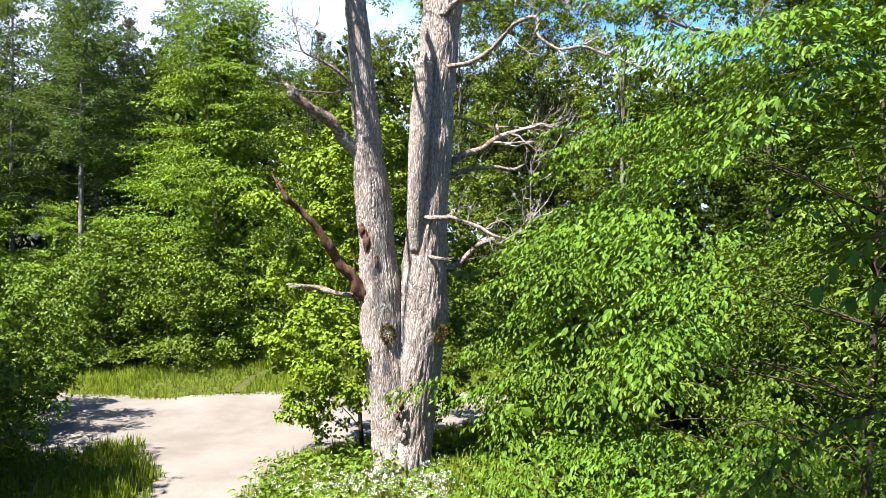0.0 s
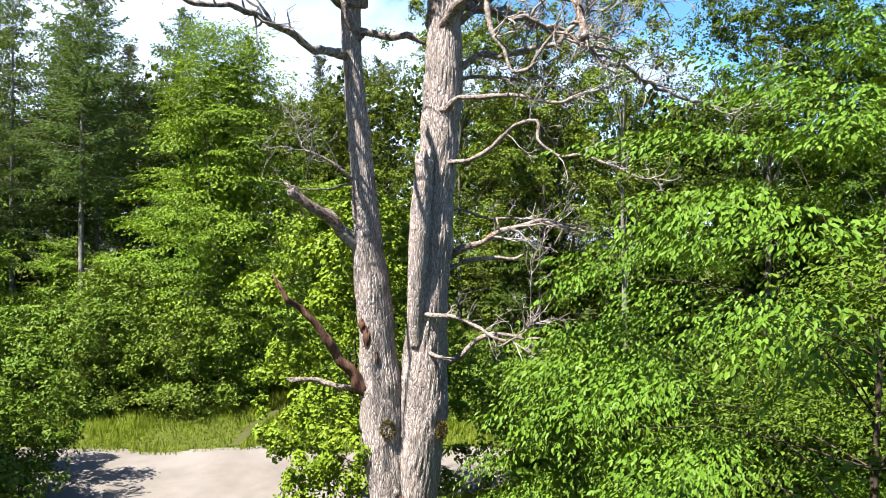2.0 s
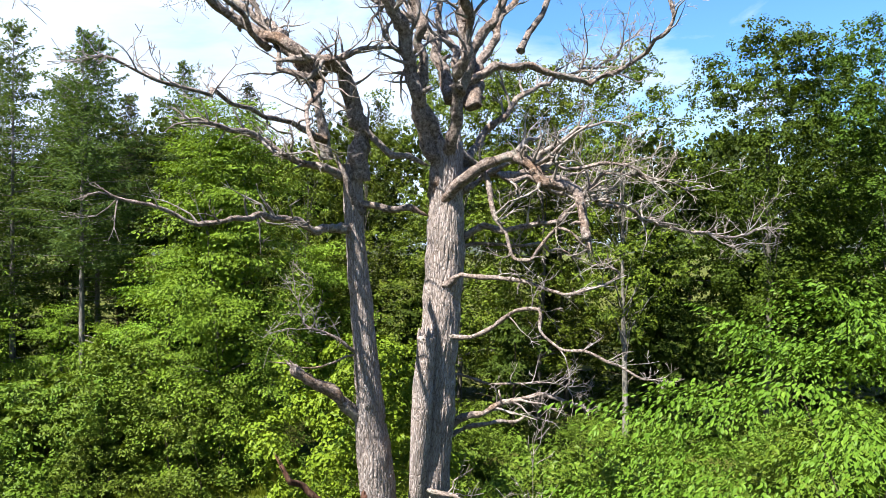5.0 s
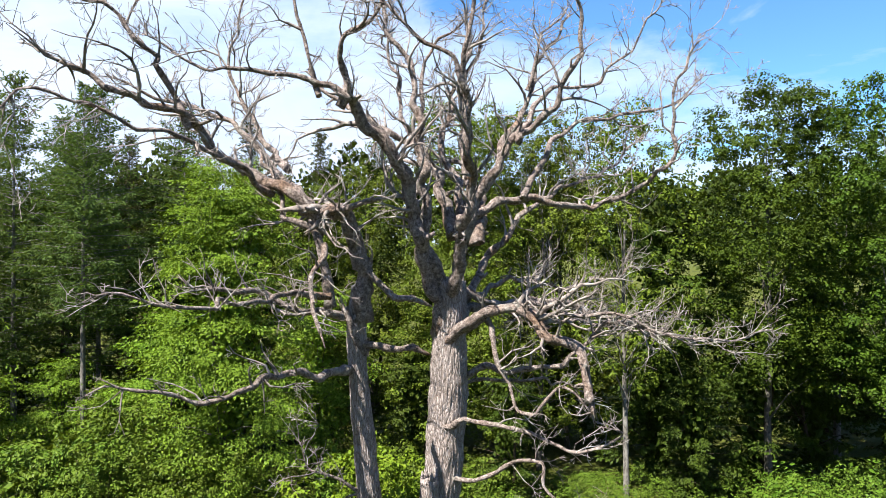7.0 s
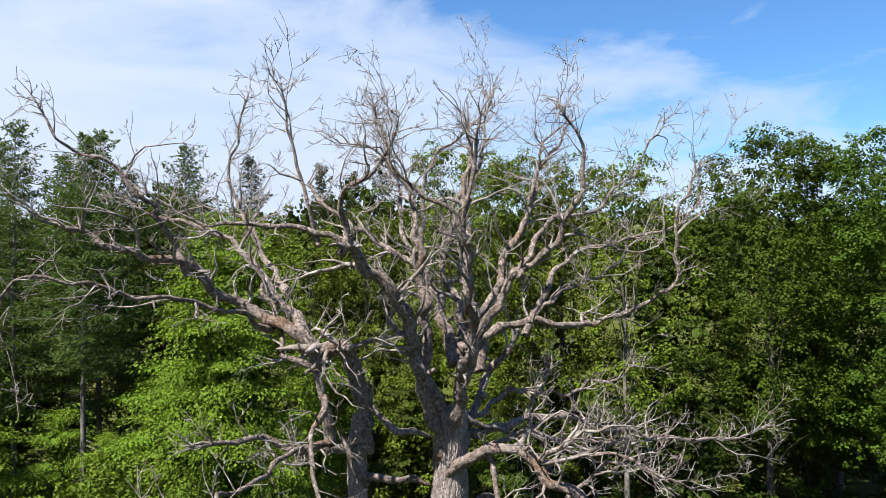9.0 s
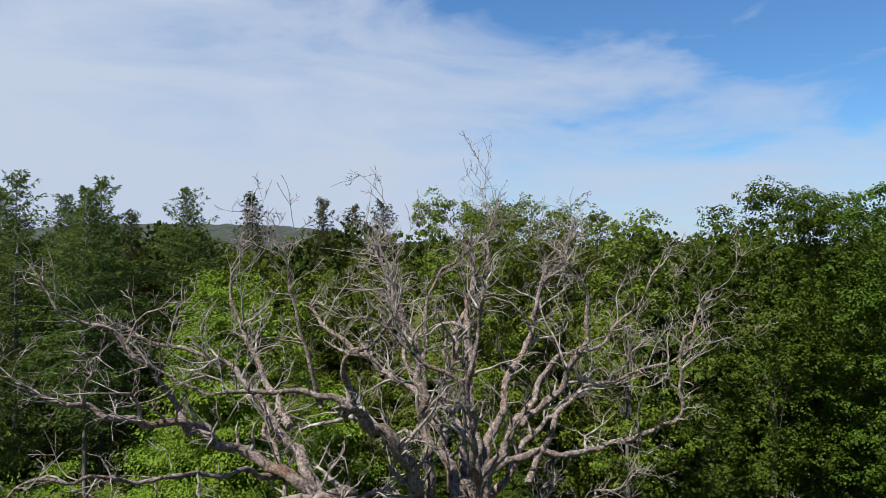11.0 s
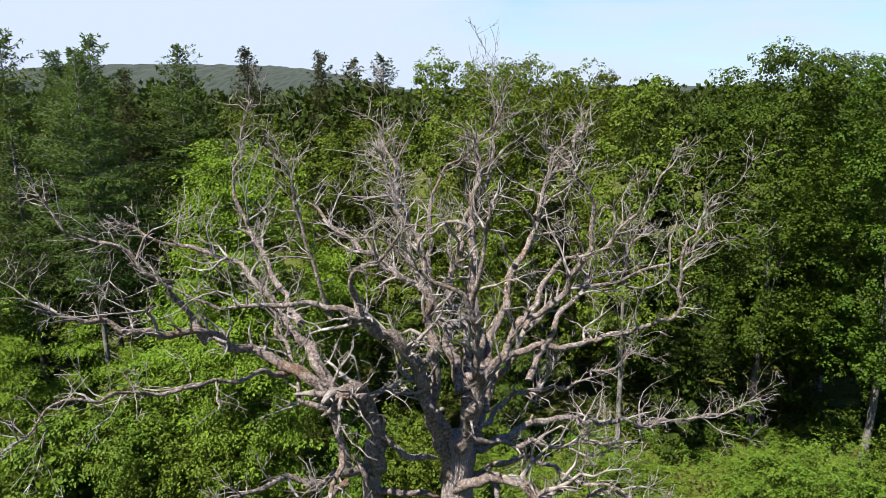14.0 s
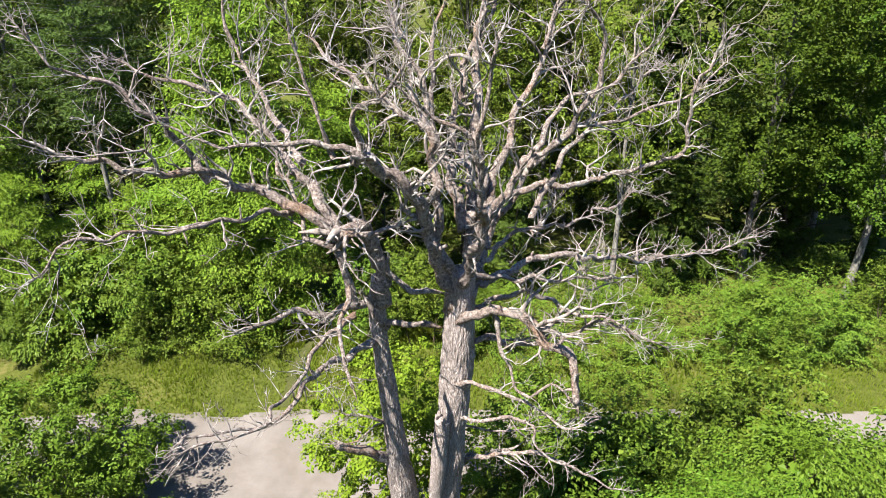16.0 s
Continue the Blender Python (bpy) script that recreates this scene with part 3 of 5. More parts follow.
# control points (x, y, z), thickness at the foot and at the end, amount of twigs, broken end
LIMBS_LOW = [
    ([(0.5, 0.0, 11.3), (1.7, -0.4, 11.9), (2.5, -0.8, 11.7), (3.4, -1.2, 11.7), (4.6, -1.5, 11.2)], 0.081, 0.022, 1, 0),
    ([(0.1, -0.4, 9.4), (1.2, -1.0, 9.5), (2.0, -1.4, 9.4), (2.6, -1.8, 9.3), (3.2, -2.0, 9.6), (2.8, -2.2, 9.9)], 0.074, 0.018, 1, 0),
    ([(0.5, 0.1, 10.1), (1.8, 0.3, 10.2), (2.6, 0.5, 10.1), (3.1, 0.6, 9.8)], 0.052, 0.022, 1, 0),
    ([(0.2, -0.3, 8.3), (1.1, -0.8, 8.6), (1.7, -1.3, 8.9), (2.1, -1.7, 8.4), (2.8, -2.0, 8.2), (3.9, -2.3, 7.8)], 0.063, 0.018, 1, 0),
    ([(0.3, 0.2, 7.4), (1.3, 0.4, 7.3), (2.3, 0.5, 7.2), (3.3, 0.7, 7.0)], 0.037, 0.011, 1, 0),
    ([(0.3, 0.1, 6.4), (0.8, 0.0, 6.7), (1.4, -0.2, 7.0), (2.1, -0.4, 7.1), (2.8, -0.6, 6.9)], 0.089, 0.037, 2, 0),
    ([(0.3, 0.2, 6.2), (1.2, 0.4, 6.4), (2.0, 0.6, 6.5)], 0.059, 0.037, 0, 0),
    ([(-0.2, -0.5, 5.3), (0.7, -1.0, 5.2), (1.2, -1.3, 4.8), (1.7, -1.6, 4.7)], 0.067, 0.022, 1, 0),
    ([(1.2, -1.3, 4.8), (1.6, -1.5, 5.1), (1.9, -1.7, 5.2)], 0.026, 0.009, 2, 0),
    ([(0.3, 0.1, 4.3), (0.9, 0.0, 4.7), (1.5, -0.2, 4.8), (2.1, -0.4, 4.8)], 0.074, 0.037, 0, 0),
    ([(-1.9, -0.1, 11.6), (-2.3, -0.7, 11.7), (-2.9, -1.2, 11.9), (-3.5, -1.8, 12.1), (-3.8, -2.2, 12.2), (-4.2, -2.6, 12.2)], 0.111, 0.037, 2, 0),
    ([(-1.7, -0.1, 6.7), (-2.2, -0.4, 7.2), (-2.9, -0.7, 7.8)], 0.15, 0.10, 0, 1),
    ([(-1.5, 0.0, 7.8), (-2.0, -0.3, 8.2), (-2.6, -0.6, 8.6), (-2.8, -0.7, 9.1)], 0.067, 0.015, 2, 0),
    ([(-1.4, -0.1, 3.7), (-2.0, -0.4, 4.4), (-2.5, -0.7, 5.2), (-3.1, -1.0, 6.0)], 0.171, 0.045, 0, 1),
    ([(-1.5, -0.2, 11.0), (-0.9, -0.2, 10.9), (-0.2, -0.1, 10.8)], 0.074, 0.067, 0, 0),
    ([(-0.15, -0.4, 4.5), (0.02, -0.7, 4.44), (0.16, -0.8, 4.46)], 0.055, 0.035, 0, 1),
    ([(-1.45, 0.1, 3.62), (-2.2, 0.1, 3.78), (-2.95, 0.0, 3.95)], 0.065, 0.05, 0, 1),
    ([(-1.75, -0.2, 7.9), (-2.5, -0.6, 7.75), (-3.3, -0.9, 7.95)], 0.035, 0.012, 0, 0),
]
LIMBS_LEFT = [
    ([(-1.7, -0.2, 11.1), (-1.9, -0.3, 11.5), (-2.1, -0.4, 11.8)], 0.112, 0.064, 0, 1),
    ([(-1.6, -0.2, 11.8), (-1.5, -0.3, 12.6), (-1.9, -0.6, 13.5), (-2.5, -1.0, 13.7)], 0.192, 0.16, 2, 0),
    ([(-2.5, -1.0, 13.7), (-3.9, -0.9, 14.6), (-4.6, -1.9, 15.3), (-5.5, -2.6, 15.6), (-6.5, -3.2, 16.1)], 0.152, 0.04, 2, 0),
    ([(-4.6, -1.9, 15.3), (-5.0, -2.2, 16.4), (-5.8, -2.5, 17.1), (-6.4, -2.7, 17.6), (-6.7, -2.9, 18.2)], 0.08, 0.016, 2, 0),
    ([(-3.4, 0.6, 14.8), (-4.1, 1.5, 15.6), (-5.0, 2.2, 16.9), (-4.9, 2.4, 18.3), (-4.7, 2.5, 19.5)], 0.088, 0.02, 2, 0),
    ([(-2.5, -0.6, 13.5), (-3.0, 0.2, 14.0), (-3.6, 0.6, 14.7), (-4.2, 0.9, 15.3), (-4.8, 1.2, 15.9), (-5.8, 1.2, 16.2), (-6.6, 1.1, 16.4), (-7.4, 1.1, 16.9)], 0.152, 0.024, 2, 0),
    ([(-3.4, -0.9, 14.1), (-4.1, -2.6, 14.7), (-5.0, -3.8, 15.0), (-5.7, -4.5, 15.2), (-6.3, -5.0, 14.6)], 0.075, 0.016, 2, 0),
    ([(-2.5, -1.0, 13.7), (-1.8, -1.2, 13.7), (-1.3, -1.2, 13.8), (-0.9, -1.0, 14.0)], 0.096, 0.04, 2, 0),
    ([(-1.9, -0.3, 10.5), (-2.6, -1.2, 10.6), (-3.0, -2.0, 10.7), (-3.3, -2.8, 10.6), (-4.0, -3.4, 10.6), (-5.0, -4.0, 11.0)], 0.104, 0.024, 1, 0),
    ([(-2.1, -1.8, 12.1), (-2.7, -3.2, 12.2), (-3.1, -5.0, 12.2), (-3.8, -5.6, 12.3), (-4.2, -6.0, 12.4)], 0.07, 0.016, 1, 0),
    ([(-2.1, -2.2, 12.9), (-2.2, -2.8, 12.3), (-2.0, -3.2, 11.9), (-1.8, -3.4, 11.7)], 0.066, 0.03, 1, 1),
    ([(-2.2, -0.9, 12.1), (-2.4, -1.1, 13.2), (-3.0, -1.0, 13.6), (-3.4, -0.4, 14.5), (-4.1, 0.4, 15.6)], 0.112, 0.024, 2, 0),
    ([(-1.6, -0.4, 12.5), (-0.9, -0.5, 12.0), (-0.2, -0.2, 11.8)], 0.081, 0.067, 0, 0),
]
LIMBS_MIDDLE = [
    ([(-0.0, -0.1, 11.5), (-0.4, -0.6, 13.1), (-0.8, -1.2, 14.6), (-1.4, -1.6, 15.2), (-1.8, -2.0, 15.7)], 0.192, 0.112, 2, 0),
    ([(-1.8, -2.0, 15.7), (-1.7, -2.2, 16.3), (-1.6, -2.4, 16.7), (-1.2, -2.6, 16.9), (-0.9, -2.7, 17.2), (-0.8, -2.8, 17.9)], 0.088, 0.016, 2, 0),
    ([(0.4, -2.4, 15.8), (0.2, -2.5, 16.3), (-0.4, -2.6, 16.6), (-0.9, -2.7, 17.0), (-1.3, -2.8, 17.3), (-1.8, -2.9, 17.4)], 0.064, 0.016, 2, 0),
    ([(-1.8, -2.0, 15.7), (-2.4, -2.2, 16.0), (-3.1, -2.4, 16.0), (-4.2, -2.6, 16.1), (-5.0, -2.8, 16.5)], 0.08, 0.016, 2, 0),
    ([(-2.2, -2.1, 15.8), (-2.5, -2.2, 16.9), (-2.7, -2.2, 17.7), (-2.8, -2.2, 18.4)], 0.056, 0.016, 2, 0),
    ([(0.0, -0.2, 12.0), (-0.3, -0.4, 13.6), (-0.4, -0.5, 14.7), (-0.5, -0.5, 15.6), (-0.6, -0.4, 16.6), (-1.1, -0.3, 17.4), (-1.4, -0.2, 18.7)], 0.176, 0.024, 2, 0),
    ([(0.2, 0.0, 11.7), (0.5, -1.2, 13.4), (0.5, -2.0, 14.7), (0.4, -2.4, 15.7), (0.4, -2.6, 16.9), (0.7, -2.8, 17.9)], 0.176, 0.024, 2, 0),
    ([(0.3, 0.1, 12.4), (0.4, 0.5, 13.9), (0.1, 1.0, 15.0), (0.2, 1.6, 16.4), (0.9, 2.2, 17.9), (1.2, 2.6, 19.6)], 0.144, 0.02, 2, 0),
    ([(0.5, -1.0, 13.4), (0.9, -0.9, 14.2), (1.6, -0.8, 15.2), (2.4, -0.9, 16.0), (2.7, -1.0, 17.4), (2.2, -1.1, 18.4)], 0.136, 0.024, 2, 0),
    ([(1.6, -0.8, 15.2), (2.0, -0.3, 16.1), (3.1, 0.2, 16.4), (4.0, 0.5, 17.2), (4.9, 0.7, 18.5)], 0.072, 0.016, 2, 0),
    ([(0.6, 0.2, 13.6), (1.9, 0.6, 14.0), (3.7, 1.5, 14.0), (4.9, 0.6, 14.8), (4.9, 0.3, 16.2), (5.4, 0.2, 17.4)], 0.112, 0.024, 2, 0),
    ([(1.7, -0.8, 14.1), (2.5, -0.2, 15.4), (3.7, 0.3, 15.8), (4.6, 0.6, 15.9), (5.9, 1.0, 16.8)], 0.08, 0.016, 2, 0),
    ([(0.2, 0.2, 13.5), (-0.1, 0.6, 14.4), (-0.5, 1.0, 15.2), (-1.3, 1.3, 15.7), (-2.0, 1.5, 16.2), (-2.8, 1.7, 16.7), (-3.1, 1.8, 17.2)], 0.152, 0.032, 2, 0),
    ([(-0.4, 0.9, 15.0), (-0.9, 1.5, 16.0), (-1.0, 1.8, 16.9), (-1.2, 2.0, 17.5), (-1.4, 2.1, 18.1), (-1.6, 2.2, 18.8), (-2.0, 2.2, 19.1)], 0.088, 0.016, 2, 0),
    ([(-0.3, 0.9, 14.9), (-0.5, 1.4, 15.9), (-0.4, 1.8, 16.9), (-0.3, 2.0, 17.6), (0.2, 2.1, 18.1), (0.7, 2.2, 18.6), (1.2, 2.3, 19.1)], 0.088, 0.016, 2, 0),
    ([(0.4, 0.3, 11.8), (1.3, 1.8, 13.0), (2.5, 3.0, 14.2), (4.2, 4.0, 15.0), (5.4, 4.6, 16.0)], 0.128, 0.024, 2, 0),
    ([(0.7, 0.4, 13.4), (0.6, 1.2, 15.3), (0.6, 1.8, 16.9), (0.6, 2.2, 18.2), (0.5, 2.3, 18.6)], 0.192, 0.04, 2, 0),
    ([(0.8, 0.3, 13.3), (1.3, 1.5, 15.1), (2.0, 2.2, 16.3), (2.5, 2.6, 17.8), (2.9, 2.7, 18.1), (3.1, 2.8, 18.6), (3.3, 2.8, 18.9)], 0.152, 0.024, 2, 0),
    ([(2.1, 2.3, 16.9), (2.2, 2.4, 17.4), (2.4, 2.5, 18.0), (2.7, 2.6, 18.4), (3.0, 2.6, 18.7), (3.1, 2.7, 19.1)], 0.056, 0.016, 2, 0),
]
LIMBS_RIGHT = [
    ([(0.3, 0.1, 12.2), (1.4, 0.6, 11.7), (2.8, 1.2, 11.4), (4.4, 1.8, 11.0)], 0.088, 0.032, 2, 0),
    ([(0.3, 0.0, 11.6), (1.7, 1.2, 11.8), (3.3, 2.1, 11.5), (5.5, 3.4, 10.8), (7.3, 4.4, 10.5), (9.5, 5.2, 10.6)], 0.12, 0.024, 2, 0),
    ([(0.1, -0.2, 11.1), (0.7, -0.8, 11.6), (1.5, -1.2, 11.9), (1.9, -1.6, 11.4), (2.5, -1.8, 11.1), (2.6, -2.2, 10.3)], 0.136, 0.08, 2, 1),
    ([(0.5, 0.0, 10.3), (1.3, -0.3, 10.5), (2.3, -0.6, 10.6), (3.3, -1.0, 11.5), (4.2, -1.4, 11.3)], 0.088, 0.024, 2, 0),
    ([(0.9, -0.7, 11.5), (1.5, -1.4, 9.9), (2.1, -1.8, 10.4), (2.7, -2.2, 10.2)], 0.064, 0.024, 1, 0),
    ([(0.2, 0.4, 11.6), (1.6, 2.0, 12.2), (3.3, 3.2, 12.0), (5.3, 4.2, 12.5)], 0.096, 0.024, 2, 0),
]


def dead_oak():
    oak = thing("dead_oak_tree", -0.7, 0.0, -0.05, "huge leafless dead oak with two furrowed stems and bare twisted limbs", "tree")
    r = np.random.default_rng(21)
    o = np.array((-0.7, 0.0, -0.05))
    bole = Pile()
    left = np.array([(-0.82, 0.0, -0.5), (-0.86, 0, .6), (-0.98, 0, 1.8), (-1.13, 0, 3.0), (-1.2, 0, 4.3), (-1.32, -.02, 5.6), (-1.42, -.05, 6.8), (-1.52, -.08, 8.2), (-1.68, -.1, 10.0), (-1.75, -.12, 11.2), (-1.66, -.2, 12.2)])
    right = np.array([(-0.62, 0.0, -0.5), (-0.58, 0, .6), (-0.46, 0, 1.8), (-0.30, -.02, 3.0), (-0.24, -.05, 4.4), (-0.18, -.1, 5.6), (-0.06, -.1, 7.0), (0.04, -.08, 8.4), (0.14, -.05, 10.0), (0.18, -.05, 11.2), (0.2, -.1, 12.3)])
    bole.add(*stem(left - o, [.47, .45, .46, .43, .38, .34, .28, .235, .21, .205, .18], seed=.3))
    bole.add(*stem(right - o, [.48, .47, .49, .48, .44, .40, .37, .37, .39, .36, .28], seed=2.1))
    # root spurs
    for k in range(9):
        a = k / 9 * 2 * np.pi + r.uniform(-.2, .2)
        d = np.array([np.cos(a), np.sin(a), 0])
        bole.add(*tube(np.array([(0, 0, .8) + d * .36, (0, 0, .35) + d * .44, (0, 0, .0) + d * .58, (0, 0, -.4) + d * .85]), [.10, .14, .12, .06], 8))
    # burrs and knots
    for at, size in (((-.12, -.53, 1.75), .10), ((.1, -.55, 1.2), .13), ((.02, -.58, 1.45), .09), ((.25, -.5, 1.6), .08), ((.05, -.55, .95), .10), ((-.45, -.42, 4.05), .09), ((.32, -.45, 4.85), .10), ((.3, -.5, 5.85), .08)):
        knot(bole, r, np.array(at) + (0, .08, 0), size)
    bole.part("trunk", OAK_BARK, oak, "thick forked trunk with deeply furrowed grey-brown bark", True)
    # dark ragged patches where the bark has come away
    for cx, z0, tall, rad, a0, wide in ((-1.26, 4.80, .20, .362, -2.0, .22), (-1.22, 4.38, .13, .372, -1.5, .10), (-1.28, 5.05, .13, .352, -2.3, .25), (-1.58, 8.9, .4, .232, -1.5, .25), (-.60, 1.55, .10, .535, -1.75, .13), (-.62, 1.32, .08, .53, -1.85, .10)):
        gu, gv = np.meshgrid(np.linspace(-1, 1, 13), np.linspace(-1, 1, 15))
        edge = 1 + .35 * np.sin(gu * 5 + cx * 9) * np.sin(gv * 4 + z0)
        ang = a0 + wide * gu * np.sqrt(np.clip(1.05 - gv ** 2, 0, 1)) * edge
        zz = z0 + tall * gv * edge
        rr = rad + .05 - .05 * np.clip(gu ** 2 + gv ** 2, 0, 1.2)
        v = np.stack([cx + rr * np.cos(ang), rr * np.sin(ang) - .02, zz], -1).reshape(-1, 3) - o
        q = (np.arange(14)[:, None] * 13 + np.arange(12)[None]).ravel()
        patch = Pile()
        patch.add(v, np.concatenate([np.stack([q, q + 1, q + 14], 1), np.stack([q, q + 14, q + 13], 1)]))
        patch.part("scar", ROT_WOOD, oak, "dark brown hollow where the bark has fallen", True)
    # a broken second stem against the front of the right one
    old = Pile()
    old.add(*stem(np.array([(-.40, -.34, 4.6), (-.40, -.5, 5.6), (-.33, -.56, 7.0), (-.24, -.52, 8.35)]) - o, [.12, .19, .20, .19], 64, .07, 5.0, .9))
    for k in range(9):
        a = r.uniform(0, 6.28)
        foot = np.array([-.24 + .14 * np.cos(a), -.52 + .14 * np.sin(a), 8.3]) - o
        old.add(*tube([foot, foot + (r.normal(0, .02), r.normal(0, .02), r.uniform(.06, .28))], [.06, .012], 5))
    old.part("old_stem", OAK_BARK, oak, "short broken second stem with a splintered top", True)
    for at, size in (((-.97, -.42, 2.95), .17), ((.1, -.38, 2.95), .15)):
        v = r.normal(0, 1, (700, 3))
        v /= np.linalg.norm(v, axis=1, keepdims=True)
        c = np.array(at) - o + v * size * np.array([.8, .7, 1.15]) * r.uniform(.7, 1.0, (700, 1))
        bv, bt = blade(.5)
        pad = Pile()
        pad.add(*place(bv, bt, frames_along(v + r.normal(0, .5, v.shape), r.uniform(0, 6, 700)), r.uniform(.03, .06, 700), c))
        pad.part("moss_pad", MOSS, oak, "cushion of yellow-brown moss")
    for p, r0, r1, tw, br in LIMBS_LOW + LIMBS_LEFT + LIMBS_MIDDLE + LIMBS_RIGHT:
        limb(oak, r, p, r0, r1, tw, br)
    return oak


dead_oak()


# ---- living trees ----
def crown_points(r, n, height, base, radius, fullness=0.8):
    """Centres of leaf clumps inside an uneven crown."""
    t = r.uniform(0.03, 1.0, n)
    th = r.uniform(0, 2 * np.pi, n)
    prof = np.sin(np.pi * (0.14 + 0.79 * t)) ** 0.55
    lump = 1 + 0.22 * np.sin(3 * th + 5 * t + r.uniform(0, 6)) + 0.15 * np.sin(5 * th - 9 * t + r.uniform(0, 6))
    f = np.maximum(r.uniform(0, 1, n) ** 0.42, 0.25) * fullness + (1 - fullness) * r.uniform(0, 1, n)
    rr = radius * prof * lump * f
    return np.stack([rr * np.cos(th), rr * np.sin(th), base + (height - base) * t], 1)


def unit(v):
    return v / (np.linalg.norm(v, axis=1, keepdims=True) + 1e-6)


def leaf_tufts(pile, r, centres, count, leaf, size, width, sub=9):
    """Rounded clumps made of smaller tufts, whose leaves face outward over an uneven dome."""
    k = len(centres) * sub
    out = np.repeat(unit(centres * np.array([1, 1, 0])), sub, 0)
    v = unit(r.normal(0, 1, (k, 3)) + out * 0.55 + np.array([0, 0, 0.35]))
    big = np.repeat(r.uniform(.55, 1.3, len(centres)), sub)[:, None] * size
    mid = np.repeat(centres, sub, 0) + v * big * r.uniform(.55, 1.05, (k, 1)) * np.array([1, 1, .8])
    per = max(3, count // sub)
    n = k * per
    out, mid, big = np.repeat(v, per, 0), np.repeat(mid, per, 0), np.repeat(big * r.uniform(.28, .55, (k, 1)), per, 0)
    v = unit(r.normal(0, 1, (n, 3)) + out * 0.7 + np.array([0, 0, 0.25]))
    at = mid + v * big * r.uniform(.5, 1.1, (n, 1)) * np.array([1, 1, .75])
    at[:, 2] = np.maximum(at[:, 2], 0.15)
    face = unit(v * 0.8 + out * 0.4 + np.array([0, 0, 0.4]) + r.normal(0, .34, (n, 3)))
    along = np.cross(face, r.normal(0, 1, (n, 3))) + np.array([0, 0, -.35])
    side = unit(np.cross(along, face))
    along = np.cross(face, side)
    bv, bt = blade(width)
    pile.add(*place(bv, bt, np.stack([side, along, face], 2), leaf * r.uniform(.65, 1.3, n), at))


def frond(r, leaf, width, detail, hang, limp, twigs, per):
    """A flat leafy branch 1 long along +y that arches down; side twigs carry hanging leaves."""
    bv, bt = blade(width, detail, .12)
    at, go = [], []
    for k in range(twigs):
        t = (k + r.uniform(.2, .8)) / twigs
        side = 1.0 if k % 2 else -1.0
        foot = np.array([r.normal(0, .015), t, -.42 * hang * t ** 2])
        length = .50 * (1 - t) ** .7 * min(1, .45 + 2 * t) + .10
        a = side * r.uniform(.75, 1.15)
        d = np.array([np.sin(a), np.cos(a), -.25 * hang])
        for i in range(per):
            q = (i + r.uniform(.3, 1.0)) / per
            at.append(foot + d * length * q + np.array([0, 0, -.5 * hang * length * q * q]) + r.normal(0, .012, 3))
            turn = a + r.uniform(.15, .8) * (1 if i % 2 else -1)
            go.append((np.sin(turn), np.cos(turn), r.normal(-limp, .22 + .12 * limp)))
    at, go = np.array(at), np.array(go)
    return place(bv, bt, frames_along(go, r.normal(0, .4, len(at))), leaf * r.uniform(.75, 1.2, len(at)), at)


def leaf_fronds(pile, r, height, base, radius, fronds, size, leaf, width, detail, hang, limp, twigs, per, gaps, seed, core, tier, bunch, inner):
    """A crown of overlapping arching branches in loose tiers, with recesses between them and a dense shaded core."""
    groups = max(1, fronds // bunch)
    th = r.uniform(0, 2 * np.pi, groups)
    tiers = max(3, int((height - base) / tier))
    k = r.integers(0, tiers, groups) + .5 + .45 * np.sin(2 * th + seed) + .3 * np.sin(5 * th + 2 * seed)
    t = np.clip((k + r.normal(0, .15, groups)) / tiers, 0, 1)
    prof = np.sin(np.pi * (0.16 + 0.80 * t)) ** .6
    lump = 1 + .14 * np.sin(3 * th + 4 * t + seed) + .12 * np.sin(5 * th - 9 * t + 2 * seed)
    f = r.uniform(inner, 1.0, groups)
    rr = np.maximum(radius * prof * lump * f - size * .5, .05)
    c = np.stack([rr * np.cos(th), rr * np.sin(th), base + (height - base) * t], 1)
    keep = (smooth_noise(c, 1.5, seed) > gaps) | (t > .86)
    c, th, t = [np.repeat(a[keep], bunch, 0) for a in (c, th, t)]
    n = len(c)
    c = c + r.normal(0, 1, (n, 3)) * size * np.array([.17, .17, .07])
    c[:, 2] = np.maximum(c[:, 2], .3)
    th = th + r.normal(0, .3, n)
    d = np.stack([np.cos(th), np.sin(th), r.normal(.15, .10, n) + .8 * np.clip(t - .8, 0, 1) * 4 * r.uniform(.3, 1, n) - hang * .25], 1)
    which = r.integers(0, 6, n)
    sc = size * r.uniform(.6, 1.25, n)
    for k in range(6):
        v, tri = frond(r, leaf / size, width, detail, hang, limp, twigs, per)
        m = which == k
        pile.add(*place(v, tri, frames_along(d[m], r.normal(0, .22, m.sum())), sc[m], c[m]))
    if core:
        th, t = r.uniform(0, 6.28, core), r.uniform(.0, .9, core)
        rr = radius * np.sin(np.pi * (.16 + .80 * t)) ** .6 * r.uniform(.0, .45, core)
        q = np.stack([rr * np.cos(th), rr * np.sin(th), base + (height - base) * t], 1)
        bv, bt = blade(.75)
        pile.add(*place(bv, bt, frames_along(r.normal(0, 1, (core, 3)), r.uniform(0, 6, core)), leaf * 2.2 * r.uniform(.7, 1.3, core), q))


